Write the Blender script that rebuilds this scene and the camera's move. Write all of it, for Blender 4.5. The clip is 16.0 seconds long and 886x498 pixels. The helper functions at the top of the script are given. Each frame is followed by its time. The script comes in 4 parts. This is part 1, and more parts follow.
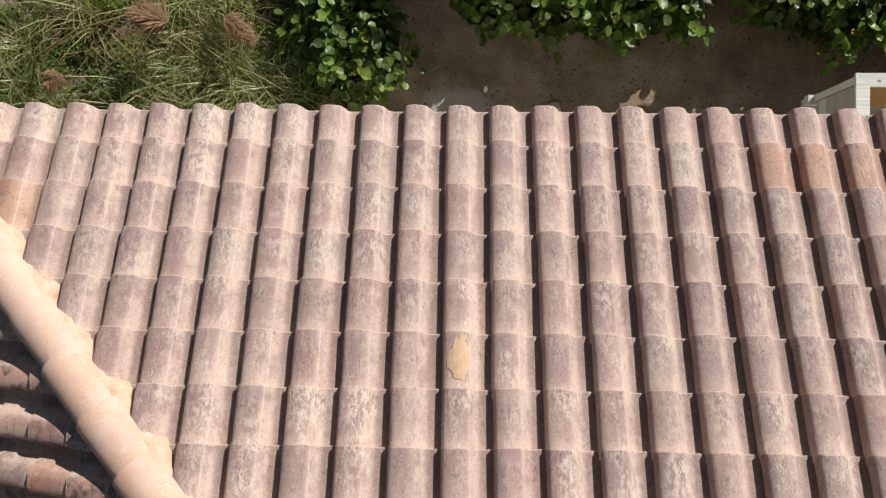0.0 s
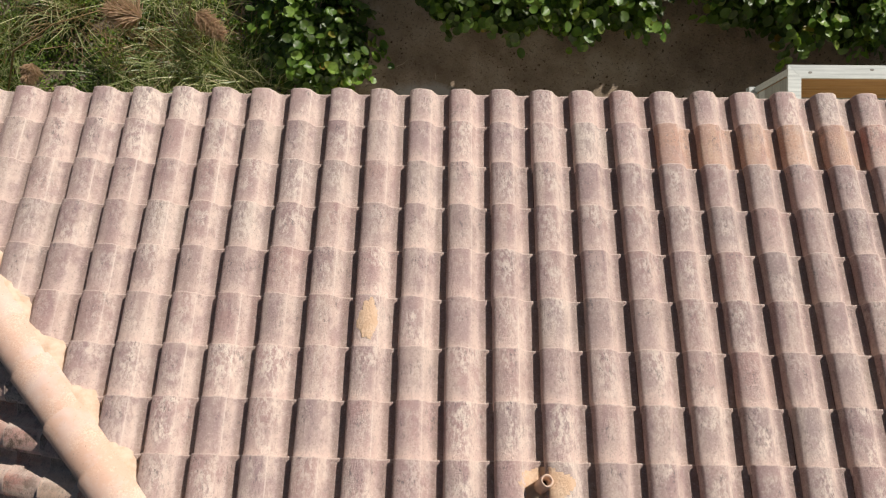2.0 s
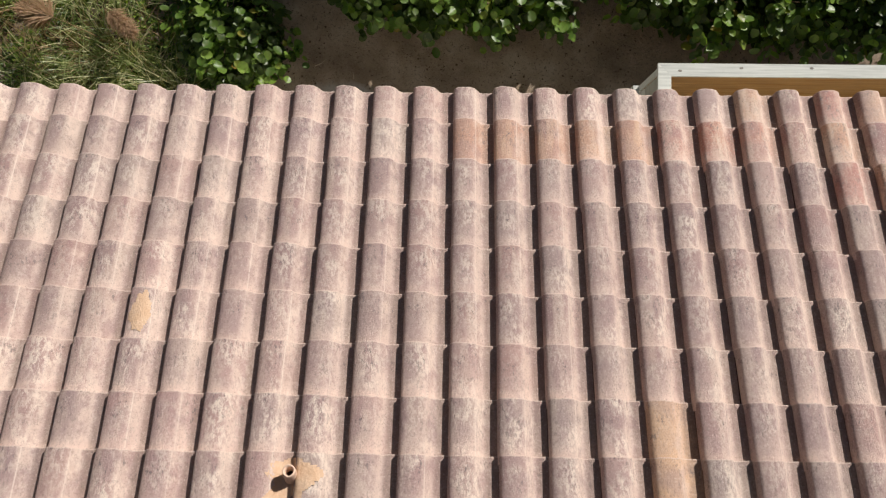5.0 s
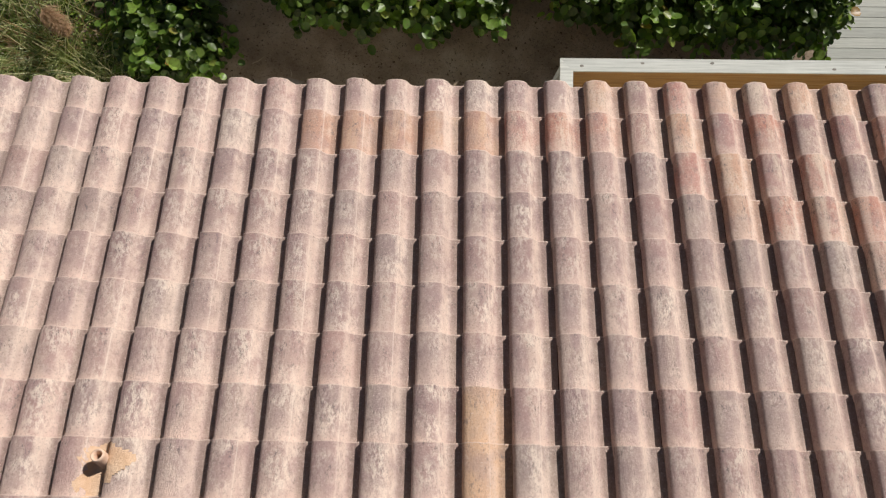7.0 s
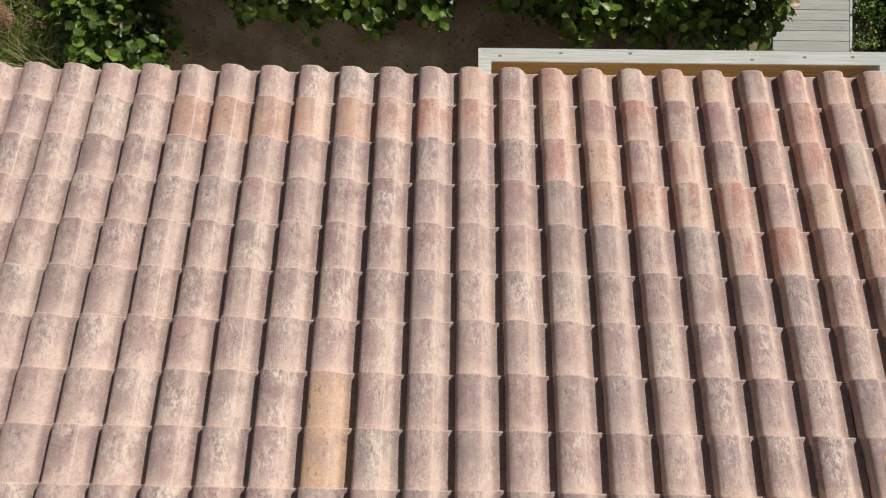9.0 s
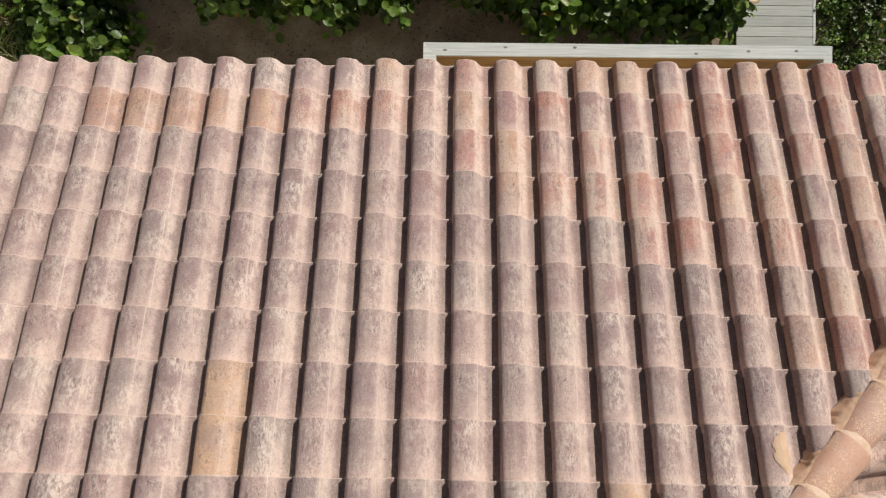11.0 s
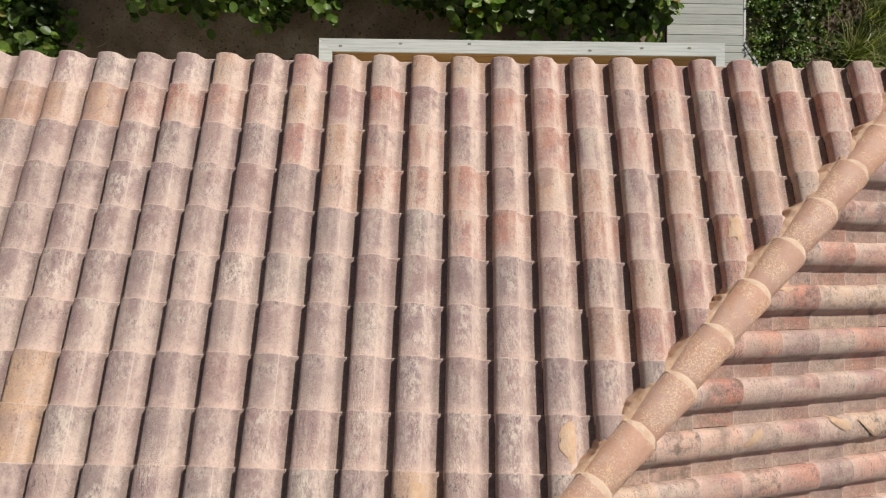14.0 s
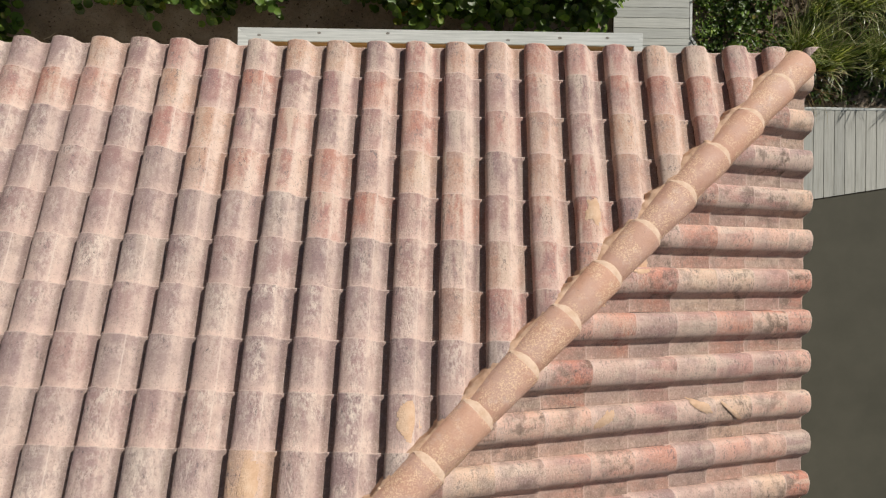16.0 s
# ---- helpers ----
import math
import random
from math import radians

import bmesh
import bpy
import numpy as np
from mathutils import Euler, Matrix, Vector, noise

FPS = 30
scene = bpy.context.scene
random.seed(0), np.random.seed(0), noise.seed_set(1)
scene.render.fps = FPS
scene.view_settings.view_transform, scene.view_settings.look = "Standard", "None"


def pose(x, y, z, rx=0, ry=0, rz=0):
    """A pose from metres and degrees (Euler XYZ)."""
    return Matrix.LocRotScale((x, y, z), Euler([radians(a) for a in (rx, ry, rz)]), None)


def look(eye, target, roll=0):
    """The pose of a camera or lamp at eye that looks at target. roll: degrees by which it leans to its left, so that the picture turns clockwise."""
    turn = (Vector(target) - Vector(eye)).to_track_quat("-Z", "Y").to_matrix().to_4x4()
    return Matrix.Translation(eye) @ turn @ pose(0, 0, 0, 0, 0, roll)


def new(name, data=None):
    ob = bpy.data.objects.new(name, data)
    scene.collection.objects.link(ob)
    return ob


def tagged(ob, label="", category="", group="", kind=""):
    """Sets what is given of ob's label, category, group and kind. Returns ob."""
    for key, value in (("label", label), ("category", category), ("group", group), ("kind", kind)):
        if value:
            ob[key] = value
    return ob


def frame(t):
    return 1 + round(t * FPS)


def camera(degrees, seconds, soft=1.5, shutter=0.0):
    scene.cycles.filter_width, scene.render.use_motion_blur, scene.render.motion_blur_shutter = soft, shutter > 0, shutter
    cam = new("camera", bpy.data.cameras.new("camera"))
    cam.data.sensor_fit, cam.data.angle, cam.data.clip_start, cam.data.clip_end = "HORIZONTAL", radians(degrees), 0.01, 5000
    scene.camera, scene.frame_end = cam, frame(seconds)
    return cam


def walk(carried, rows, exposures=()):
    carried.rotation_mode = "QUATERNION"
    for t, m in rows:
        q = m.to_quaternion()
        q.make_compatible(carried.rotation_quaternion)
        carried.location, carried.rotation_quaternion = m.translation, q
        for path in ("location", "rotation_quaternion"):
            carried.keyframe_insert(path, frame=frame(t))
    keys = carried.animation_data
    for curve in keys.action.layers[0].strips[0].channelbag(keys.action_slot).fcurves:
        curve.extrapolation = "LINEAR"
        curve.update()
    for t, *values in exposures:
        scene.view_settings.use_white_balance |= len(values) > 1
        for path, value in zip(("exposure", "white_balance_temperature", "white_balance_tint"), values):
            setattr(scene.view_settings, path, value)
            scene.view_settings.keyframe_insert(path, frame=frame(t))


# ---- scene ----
# The camera: a drone that looks straight down and slides along the eave.
cam = camera(70.77, 16.0, soft=1.2)
# seconds, x, y, z, then turns about x, y and z in degrees
ROWS = [
    (0, 0.362, -1.064, 4.440, 0.85, 0.97, 0.68),
    (0.5, 0.509, -1.080, 4.535, 0.92, 0.95, 0.75),
    (1, 0.658, -1.139, 4.628, 0.98, 0.94, 0.77),
    (1.5, 0.793, -1.231, 4.713, 1.00, 0.94, 0.78),
    (2, 0.944, -1.272, 4.731, 1.03, 0.95, 0.78),
    (2.5, 1.124, -1.297, 4.726, 1.07, 0.92, 0.83),
    (3, 1.333, -1.295, 4.732, 1.08, 0.94, 0.85),
    (3.5, 1.592, -1.292, 4.725, 1.11, 1.00, 0.83),
    (4, 1.863, -1.289, 4.724, 1.13, 0.97, 0.82),
    (6.5, 3.248, -1.371, 4.763, 1.38, 0.86, 0.80),
    (7, 3.525, -1.382, 4.759, 1.35, 0.82, 0.80),
    (7.5, 3.804, -1.404, 4.738, 1.24, 0.72, 0.75),
    (8, 4.049, -1.445, 4.734, 1.13, 0.65, 0.80),
    (8.5, 4.267, -1.441, 4.737, 1.05, 0.65, 0.82),
    (9, 4.453, -1.443, 4.740, 1.04, 0.63, 0.83),
    (11.5, 5.266, -1.504, 4.748, 0.98, 0.61, 0.78),
    (12, 5.461, -1.500, 4.755, 1.02, 0.65, 0.84),
    (12.5, 5.647, -1.482, 4.780, 1.09, 0.68, 0.79),
    (13, 5.853, -1.477, 4.773, 1.09, 0.69, 0.80),
    (13.5, 6.067, -1.486, 4.781, 0.97, 0.61, 0.94),
    (14, 6.311, -1.526, 4.779, 0.89, 0.59, 0.96),
    (14.5, 6.566, -1.597, 4.774, 0.83, 0.60, 0.99),
    (15, 6.799, -1.634, 4.780, 0.80, 0.62, 0.99),
    (15.5, 7.036, -1.618, 4.777, 0.78, 0.61, 1.02),
    (16, 7.255, -1.625, 4.774, 0.82, 0.51, 1.06),
]
walk(cam, [(t, pose(*p)) for t, *p in ROWS], [(0, -0.12), (4, -0.17), (9, -0.26), (16, -0.34)])

# ---------------------------------------------------------------- world and sun
SUN_UP, SUN_WAY = radians(31), radians(41.5)
world = bpy.data.worlds.new("sky")
scene.world = world
world.use_nodes = True
wn = world.node_tree
sky = wn.nodes.new("ShaderNodeTexSky")
sky.sky_type = "NISHITA"
sky.sun_disc = False
sky.sun_elevation, sky.sun_rotation = SUN_UP, SUN_WAY
wn.nodes["Background"].inputs["Strength"].default_value = 0.037
wn.links.new(sky.outputs["Color"], wn.nodes["Background"].inputs["Color"])
sun = new("sun", bpy.data.lights.new("sun", "SUN"))
sun.data.energy, sun.data.angle, sun.data.color = 6.4, radians(0.5), (1.0, 0.935, 0.885)
sun.matrix_world = look((math.cos(SUN_UP) * math.sin(SUN_WAY) * 30, math.cos(SUN_UP) * math.cos(SUN_WAY) * 30, math.sin(SUN_UP) * 30), (0, 0, 0))


# ---------------------------------------------------------------- materials
def material(name, rough=0.8, spec=0.3):
    m = bpy.data.materials.new(name)
    m.use_nodes = True
    b = m.node_tree.nodes["Principled BSDF"]
    b.inputs["Roughness"].default_value = rough
    b.inputs["Specular IOR Level"].default_value = spec
    return m, m.node_tree, b


def node(nt, kind, **values):
    n = nt.nodes.new(kind)
    for key, value in values.items():
        n.inputs[key].default_value = value
    return n


def noise_tex(nt, vec, scale, detail=4.0, rough=0.6, stretch=None):
    n = node(nt, "ShaderNodeTexNoise", Scale=scale, Detail=detail, Roughness=rough)
    if stretch:
        mp = nt.nodes.new("ShaderNodeMapping")
        mp.inputs["Scale"].default_value = stretch
        nt.links.new(vec, mp.inputs["Vector"])
        vec = mp.outputs["Vector"]
    nt.links.new(vec, n.inputs["Vector"])
    return n.outputs["Fac"]


def ramp(nt, fac, stops, smooth=True):
    r = nt.nodes.new("ShaderNodeValToRGB")
    r.color_ramp.interpolation = "LINEAR" if smooth else "CONSTANT"
    while len(r.color_ramp.elements) < len(stops):
        r.color_ramp.elements.new(0.5)
    for e, (at, c) in zip(r.color_ramp.elements, stops):
        e.position = at
        e.color = (*c, 1) if len(c) == 3 else c
    nt.links.new(fac, r.inputs["Fac"])
    return r.outputs["Color"]


def mix(nt, fac, a, b, kind="MIX"):
    n = nt.nodes.new("ShaderNodeMix")
    n.data_type, n.blend_type = "RGBA", kind
    if isinstance(fac, float):
        n.inputs["Factor"].default_value = fac
    else:
        nt.links.new(fac, n.inputs["Factor"])
    for socket, value in ((n.inputs["A"], a), (n.inputs["B"], b)):
        if isinstance(value, tuple):
            socket.default_value = (*value, 1)
        else:
            nt.links.new(value, socket)
    return n.outputs["Result"]


def grey(lo, hi):
    """Stops of a ramp from black at lo to white at hi."""
    return [(lo, (0, 0, 0)), (hi, (1, 1, 1))]


def bump(nt, b, height, strength=0.3, distance=0.005):
    n = node(nt, "ShaderNodeBump", Strength=strength, Distance=distance)
    nt.links.new(height, n.inputs["Height"])
    nt.links.new(n.outputs["Normal"], b.inputs["Normal"])


def position(nt):
    return nt.nodes.new("ShaderNodeNewGeometry").outputs["Position"]


def own_random(nt, island):
    if island:
        return nt.nodes.new("ShaderNodeNewGeometry").outputs["Random Per Island"]
    return nt.nodes.new("ShaderNodeObjectInfo").outputs["Random"]


def shifted(nt, rnd):
    """World position moved by each piece's own random amount, so that no two pieces carry the same marks."""
    v = nt.nodes.new("ShaderNodeVectorMath")
    v.operation = "MULTIPLY_ADD"
    nt.links.new(rnd, v.inputs[0])
    v.inputs[1].default_value = (37.0, 11.0, 23.0)
    nt.links.new(position(nt), v.inputs[2])
    return v.outputs["Vector"]


def turned(nt, vec, degrees, scale):
    mp = nt.nodes.new("ShaderNodeMapping")
    mp.inputs["Rotation"].default_value = (0, 0, radians(degrees))
    mp.inputs["Scale"].default_value = scale
    nt.links.new(vec, mp.inputs["Vector"])
    return mp.outputs["Vector"]


def maths(nt, kind, a, b_=None):
    n = nt.nodes.new("ShaderNodeMath")
    n.operation = kind
    for socket, value in zip(n.inputs, (a, b_)):
        if isinstance(value, (int, float)):
            socket.default_value = value
        elif value is not None:
            nt.links.new(value, socket)
    return n.outputs[0]


def level(lo, hi, top, bottom=0.0):
    """Stops of a ramp from bottom at lo to top at hi."""
    return [(lo, (bottom,) * 3), (hi, (top,) * 3)]


def own_share(nt, rnd, factor, low, high):
    """A second random amount of each piece, between low and high."""
    return ramp(nt, maths(nt, "FRACT", maths(nt, "MULTIPLY", rnd, factor)), level(0.0, 1.0, high, low))


def tile_material(name, hues, streak, island=False, pale=(0.74, 0.635, 0.53), cream=(0.70, 0.58, 0.45), wash=(0.76, 0.57, 0.475), streaky=0.3, mottle=0.9, gloss=0.5, grain=0.4, flank=0.55, stain=0.0, steps=False):
    """Weathered concrete roll tile: its own hue, cream lichen, small dark scuffs, bands down the slope, coarse sandy
    grain; sunlit flank and lower edge coloured in.
    """
    m, nt, b = material(name, gloss, 0.5)
    rnd = own_random(nt, island)
    vec = shifted(nt, rnd)
    base = ramp(nt, rnd, hues, not steps)
    uv = nt.nodes.new("ShaderNodeUVMap").outputs["UV"]
    sep = nt.nodes.new("ShaderNodeSeparateXYZ")
    nt.links.new(uv, sep.inputs[0])
    slant = turned(nt, vec, 40, (1.0, 0.45, 1.0))
    # cool mauve cloud over the flank that stays damp
    base = mix(nt, ramp(nt, noise_tex(nt, vec, 5.0, 3, 0.5), level(0.46, 0.62, 0.45)), base, (0.29, 0.205, 0.20))
    # bands of cream and buff that run down the tile, each tile with its own share
    bands = noise_tex(nt, vec, 7.5, 3, 0.55, streak)
    base = mix(nt, maths(nt, "MULTIPLY", ramp(nt, bands, level(0.47, 0.59, streaky)), own_share(nt, rnd, 13.7, 0.25, 1.0)), base, cream)
    # fine slanting flecks of lichen, heaviest from the crest to the open flank
    fleck = ramp(nt, noise_tex(nt, slant, 38.0, 8, 0.75), level(0.44, 0.56, mottle))
    where = maths(nt, "MULTIPLY", ramp(nt, noise_tex(nt, vec, 6.5, 3, 0.5), level(0.40, 0.55, 1.0, 0.1)),
                  ramp(nt, sep.outputs["X"], [(0.05, (0.35,) * 3), (0.32, (1,) * 3), (0.6, (1,) * 3), (0.8, (0.4,) * 3)]))
    base = mix(nt, maths(nt, "MULTIPLY", maths(nt, "MULTIPLY", fleck, where), own_share(nt, rnd, 7.31, 0.3, 1.0)), base, pale)
    # small dark scuffs
    scuff = ramp(nt, noise_tex(nt, slant, 58.0, 7, 0.75), level(0.52, 0.60, 0.85))
    zone = ramp(nt, noise_tex(nt, vec, 9.0, 3, 0.55), level(0.47, 0.6, 1.0, 0.1))
    base = mix(nt, maths(nt, "MULTIPLY", scuff, zone), base, (0.15, 0.12, 0.115))
    if stain:
        # brown algae stains on some tiles, with ragged edges
        algae = ramp(nt, noise_tex(nt, vec, 10.0, 8, 0.7), level(0.48, 0.6, 1.0))
        base = mix(nt, maths(nt, "MULTIPLY", algae, own_share(nt, rnd, 23.3, -0.7 * stain, stain)), base, (0.13, 0.085, 0.055))
    # paler, cleaner band towards the course above, broken up by noise
    head = maths(nt, "MULTIPLY", ramp(nt, sep.outputs["Y"], [(0.36, (0, 0, 0)), (0.68, (0.32,) * 3), (0.86, (0.78,) * 3)]),
                 ramp(nt, noise_tex(nt, vec, 9.0, 4, 0.6), level(0.36, 0.6, 0.95, 0.3)))
    base = mix(nt, head, base, wash)
    # lime on the open flank of the roll, with its sunlit brightness painted in
    lime_and_sun = maths(nt, "MULTIPLY", ramp(nt, sep.outputs["X"], [(0.47, (0, 0, 0)), (0.54, (flank,) * 3), (0.66, (flank,) * 3), (0.77, (0, 0, 0))]),
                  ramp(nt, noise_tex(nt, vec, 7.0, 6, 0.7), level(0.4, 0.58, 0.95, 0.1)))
    base = mix(nt, lime_and_sun, base, (0.72, 0.57, 0.47))
    # browner tone in the channel beside the roll, broken up by noise
    channel_brown = maths(nt, "MULTIPLY", ramp(nt, sep.outputs["X"], [(0.70, (0, 0, 0)), (0.80, (0.62,) * 3), (1.0, (0.8,) * 3)]),
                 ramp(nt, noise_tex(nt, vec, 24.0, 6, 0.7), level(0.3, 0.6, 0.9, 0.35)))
    base = mix(nt, channel_brown, base, (0.23, 0.165, 0.125))
    # the mould seam along the flank of the roll, a pale line on some tiles, and the lower edge's catch of sun, put into
    # the colour
    seam = maths(nt, "MULTIPLY", ramp(nt, sep.outputs["X"], [(0.536, (0, 0, 0)), (0.545, (1,) * 3), (0.553, (1,) * 3), (0.562, (0, 0, 0))]), own_share(nt, rnd, 31.1, -0.7, 0.6))
    base = mix(nt, seam, base, (0.72, 0.62, 0.53))
    base = mix(nt, ramp(nt, sep.outputs["Y"], [(0.0, (0.8,) * 3), (0.010, (0.6,) * 3), (0.022, (0, 0, 0))]), base, (0.68, 0.54, 0.45))
    sandy = noise_tex(nt, vec, 85.0, 4, 0.65)
    base = mix(nt, ramp(nt, sandy, level(0.56, 0.66, grain)), base, (0.17, 0.125, 0.11))
    base = mix(nt, ramp(nt, sandy, [(0.34, (grain,) * 3), (0.44, (0, 0, 0))]), base, (0.64, 0.53, 0.44))
    nt.links.new(base, b.inputs["Base Color"])
    nt.links.new(ramp(nt, noise_tex(nt, vec, 20.0, 5, 0.65), level(0.3, 0.7, gloss + 0.14, gloss - 0.07)), b.inputs["Roughness"])
    bump(nt, b, noise_tex(nt, slant, 60.0, 8, 0.8), 0.9, 0.011)
    return m


def cap_material(name, hues, sand_grain, amount, blush):
    """Clay cap: plain clay blushed pink and grey, worn to golden grit on its back."""
    m, nt, b = material(name, 0.6, 0.4)
    rnd = own_random(nt, False)
    vec = shifted(nt, rnd)
    base = ramp(nt, rnd, hues)
    base = mix(nt, ramp(nt, noise_tex(nt, vec, 4.0, 4, 0.6), level(0.46, 0.62, 0.6)), base, blush)
    grit = ramp(nt, noise_tex(nt, vec, 95.0, 5, 0.7), level(0.49, 0.57, 1.0))
    patch = ramp(nt, noise_tex(nt, vec, 7.0, 5, 0.65), level(0.45, 0.56, amount, amount * 0.12))
    base = mix(nt, maths(nt, "MULTIPLY", grit, patch), base, sand_grain)
    base = mix(nt, ramp(nt, noise_tex(nt, vec, 70.0, 5, 0.7), level(0.61, 0.7, 0.55)), base, (0.16, 0.10, 0.075))
    base = mix(nt, ramp(nt, noise_tex(nt, vec, 13.0, 7, 0.7), level(0.56, 0.68, 0.4)), base, (0.66, 0.54, 0.45))
    nt.links.new(base, b.inputs["Base Color"])
    bump(nt, b, noise_tex(nt, vec, 80.0, 7, 0.75), 0.7, 0.006)
    return m


ROSE = [(0.0, (0.389, 0.245, 0.216)), (0.25, (0.326, 0.226, 0.211)), (0.45, (0.413, 0.274, 0.245)), (0.65, (0.350, 0.269, 0.240)), (0.8, (0.398, 0.254, 0.230)), (1.0, (0.302, 0.206, 0.197))]
MAUVE = [(0.0, (0.335, 0.205, 0.185)), (0.25, (0.28, 0.19, 0.178)), (0.45, (0.36, 0.232, 0.21)), (0.65, (0.305, 0.228, 0.205)), (0.8, (0.345, 0.215, 0.195)), (1.0, (0.265, 0.178, 0.17))]
BLEND = [(0.0, (0.436, 0.188, 0.133)), (0.12, (0.455, 0.262, 0.184)), (0.24, (0.356, 0.188, 0.167)), (0.36, (0.475, 0.244, 0.184)), (0.48, (0.297, 0.175, 0.159)), (0.6, (0.505, 0.297, 0.200)),
         (0.7, (0.426, 0.205, 0.167)), (0.82, (0.376, 0.218, 0.188)), (0.92, (0.465, 0.214, 0.154))]
# BLEND's hues raised: the east slope's sunlit brightness put into colour
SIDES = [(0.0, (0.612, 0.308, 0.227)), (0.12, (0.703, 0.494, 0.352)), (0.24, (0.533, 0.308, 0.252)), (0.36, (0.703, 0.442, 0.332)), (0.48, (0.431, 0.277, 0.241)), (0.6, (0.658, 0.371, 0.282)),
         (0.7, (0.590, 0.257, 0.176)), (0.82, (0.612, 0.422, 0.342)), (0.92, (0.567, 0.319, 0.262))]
DOWN_Y, DOWN_X = (1.7, 0.2, 0.5), (0.2, 1.7, 0.5)
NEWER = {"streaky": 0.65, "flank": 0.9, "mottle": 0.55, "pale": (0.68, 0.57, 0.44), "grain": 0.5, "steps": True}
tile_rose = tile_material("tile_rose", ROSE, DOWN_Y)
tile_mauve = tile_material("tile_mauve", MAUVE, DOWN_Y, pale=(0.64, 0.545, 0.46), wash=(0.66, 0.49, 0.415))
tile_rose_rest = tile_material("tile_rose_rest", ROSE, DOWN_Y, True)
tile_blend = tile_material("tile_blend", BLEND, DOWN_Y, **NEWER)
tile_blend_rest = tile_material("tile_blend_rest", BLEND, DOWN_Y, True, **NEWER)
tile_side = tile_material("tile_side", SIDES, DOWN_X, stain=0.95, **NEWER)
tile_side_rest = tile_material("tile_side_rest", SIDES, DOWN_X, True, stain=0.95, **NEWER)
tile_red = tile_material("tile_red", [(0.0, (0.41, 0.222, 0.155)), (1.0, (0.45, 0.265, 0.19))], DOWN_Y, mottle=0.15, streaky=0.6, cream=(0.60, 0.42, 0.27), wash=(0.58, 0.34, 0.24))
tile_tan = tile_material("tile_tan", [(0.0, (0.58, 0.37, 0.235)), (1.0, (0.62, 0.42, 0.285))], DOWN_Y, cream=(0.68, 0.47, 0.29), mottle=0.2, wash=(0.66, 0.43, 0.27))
cap_clay = cap_material("cap_clay", [(0.0, (0.58, 0.33, 0.225)), (0.5, (0.50, 0.30, 0.22)), (1.0, (0.62, 0.365, 0.25))], (0.76, 0.56, 0.36), 0.9, (0.56, 0.375, 0.30))
cap_pale = cap_material("cap_pale", [(0.0, (0.66, 0.44, 0.32)), (0.5, (0.58, 0.36, 0.26)), (1.0, (0.68, 0.49, 0.39))], (0.74, 0.57, 0.42), 0.6, (0.64, 0.50, 0.44))


def mortar_material(name, low, mid, high):
    m, nt, b = material(name, 0.9, 0.2)
    p = position(nt)
    c = ramp(nt, noise_tex(nt, p, 14.0, 6, 0.65), [(0.3, low), (0.5, mid), (0.72, high)])
    nt.links.new(c, b.inputs["Base Color"])
    bump(nt, b, noise_tex(nt, p, 60.0, 8, 0.75), 0.8, 0.012)
    return m


mortar = mortar_material("mortar", (0.56, 0.39, 0.27), (0.65, 0.49, 0.36), (0.70, 0.56, 0.43))
smear_mortar = mortar_material("tan_mortar", (0.56, 0.37, 0.235), (0.63, 0.44, 0.295), (0.68, 0.51, 0.36))
mortar_brown = mortar_material("brown_mortar", (0.44, 0.27, 0.17), (0.57, 0.38, 0.255), (0.67, 0.49, 0.35))


def sand_material():
    m, nt, b = material("sand", 0.95, 0.15)
    p = position(nt)
    c = ramp(nt, noise_tex(nt, p, 1.3, 6, 0.6), [(0.32, (0.17, 0.13, 0.09)), (0.5, (0.25, 0.195, 0.14)), (0.66, (0.35, 0.29, 0.22))])
    c = mix(nt, ramp(nt, noise_tex(nt, p, 24.0, 6, 0.75), [(0.54, (0, 0, 0)), (0.66, (0.85, 0.85, 0.85))]), c, (0.07, 0.052, 0.04))
    c = mix(nt, ramp(nt, noise_tex(nt, p, 46.0, 3, 0.6), [(0.66, (0, 0, 0)), (0.72, (0.7, 0.7, 0.7))]), c, (0.40, 0.33, 0.25))
    # a ragged grey patch in the sand
    away = nt.nodes.new("ShaderNodeVectorMath")
    away.operation = "DISTANCE"
    nt.links.new(turned(nt, p, 0, (0.8, 1.7, 0.0)), away.inputs[0])
    away.inputs[1].default_value = (0.45 * 0.8, 1.55 * 1.7, 0.0)
    ragged = maths(nt, "ADD", away.outputs["Value"], maths(nt, "MULTIPLY", noise_tex(nt, p, 3.5, 7, 0.7), 0.6))
    c = mix(nt, ramp(nt, ragged, [(0.75, (0.8,) * 3), (0.99, (0, 0, 0))]), c, (0.36, 0.345, 0.31))
    nt.links.new(c, b.inputs["Base Color"])
    bump(nt, b, noise_tex(nt, p, 18.0, 8, 0.7), 0.6, 0.03)
    return m


sand = sand_material()


def board_material(name, light, mid, dark, along, rough=0.75, knots=0.0):
    m, nt, b = material(name, rough, 0.3)
    rnd = own_random(nt, False)
    vec = shifted(nt, rnd)
    grain = noise_tex(nt, vec, 30.0, 6, 0.65, along)
    c = ramp(nt, grain, [(0.32, dark), (0.5, mid), (0.68, light)])
    tone = ramp(nt, rnd, [(0, (0.86, 0.86, 0.86)), (1, (1.06, 1.05, 1.04))])
    c = mix(nt, 1.0, c, tone, "MULTIPLY")
    c = mix(nt, ramp(nt, noise_tex(nt, vec, 3.0, 4, 0.6), [(0.45, (0, 0, 0)), (0.75, (0.35, 0.35, 0.35))]), c, dark)
    nt.links.new(c, b.inputs["Base Color"])
    bump(nt, b, grain, 0.35, 0.003)
    return m


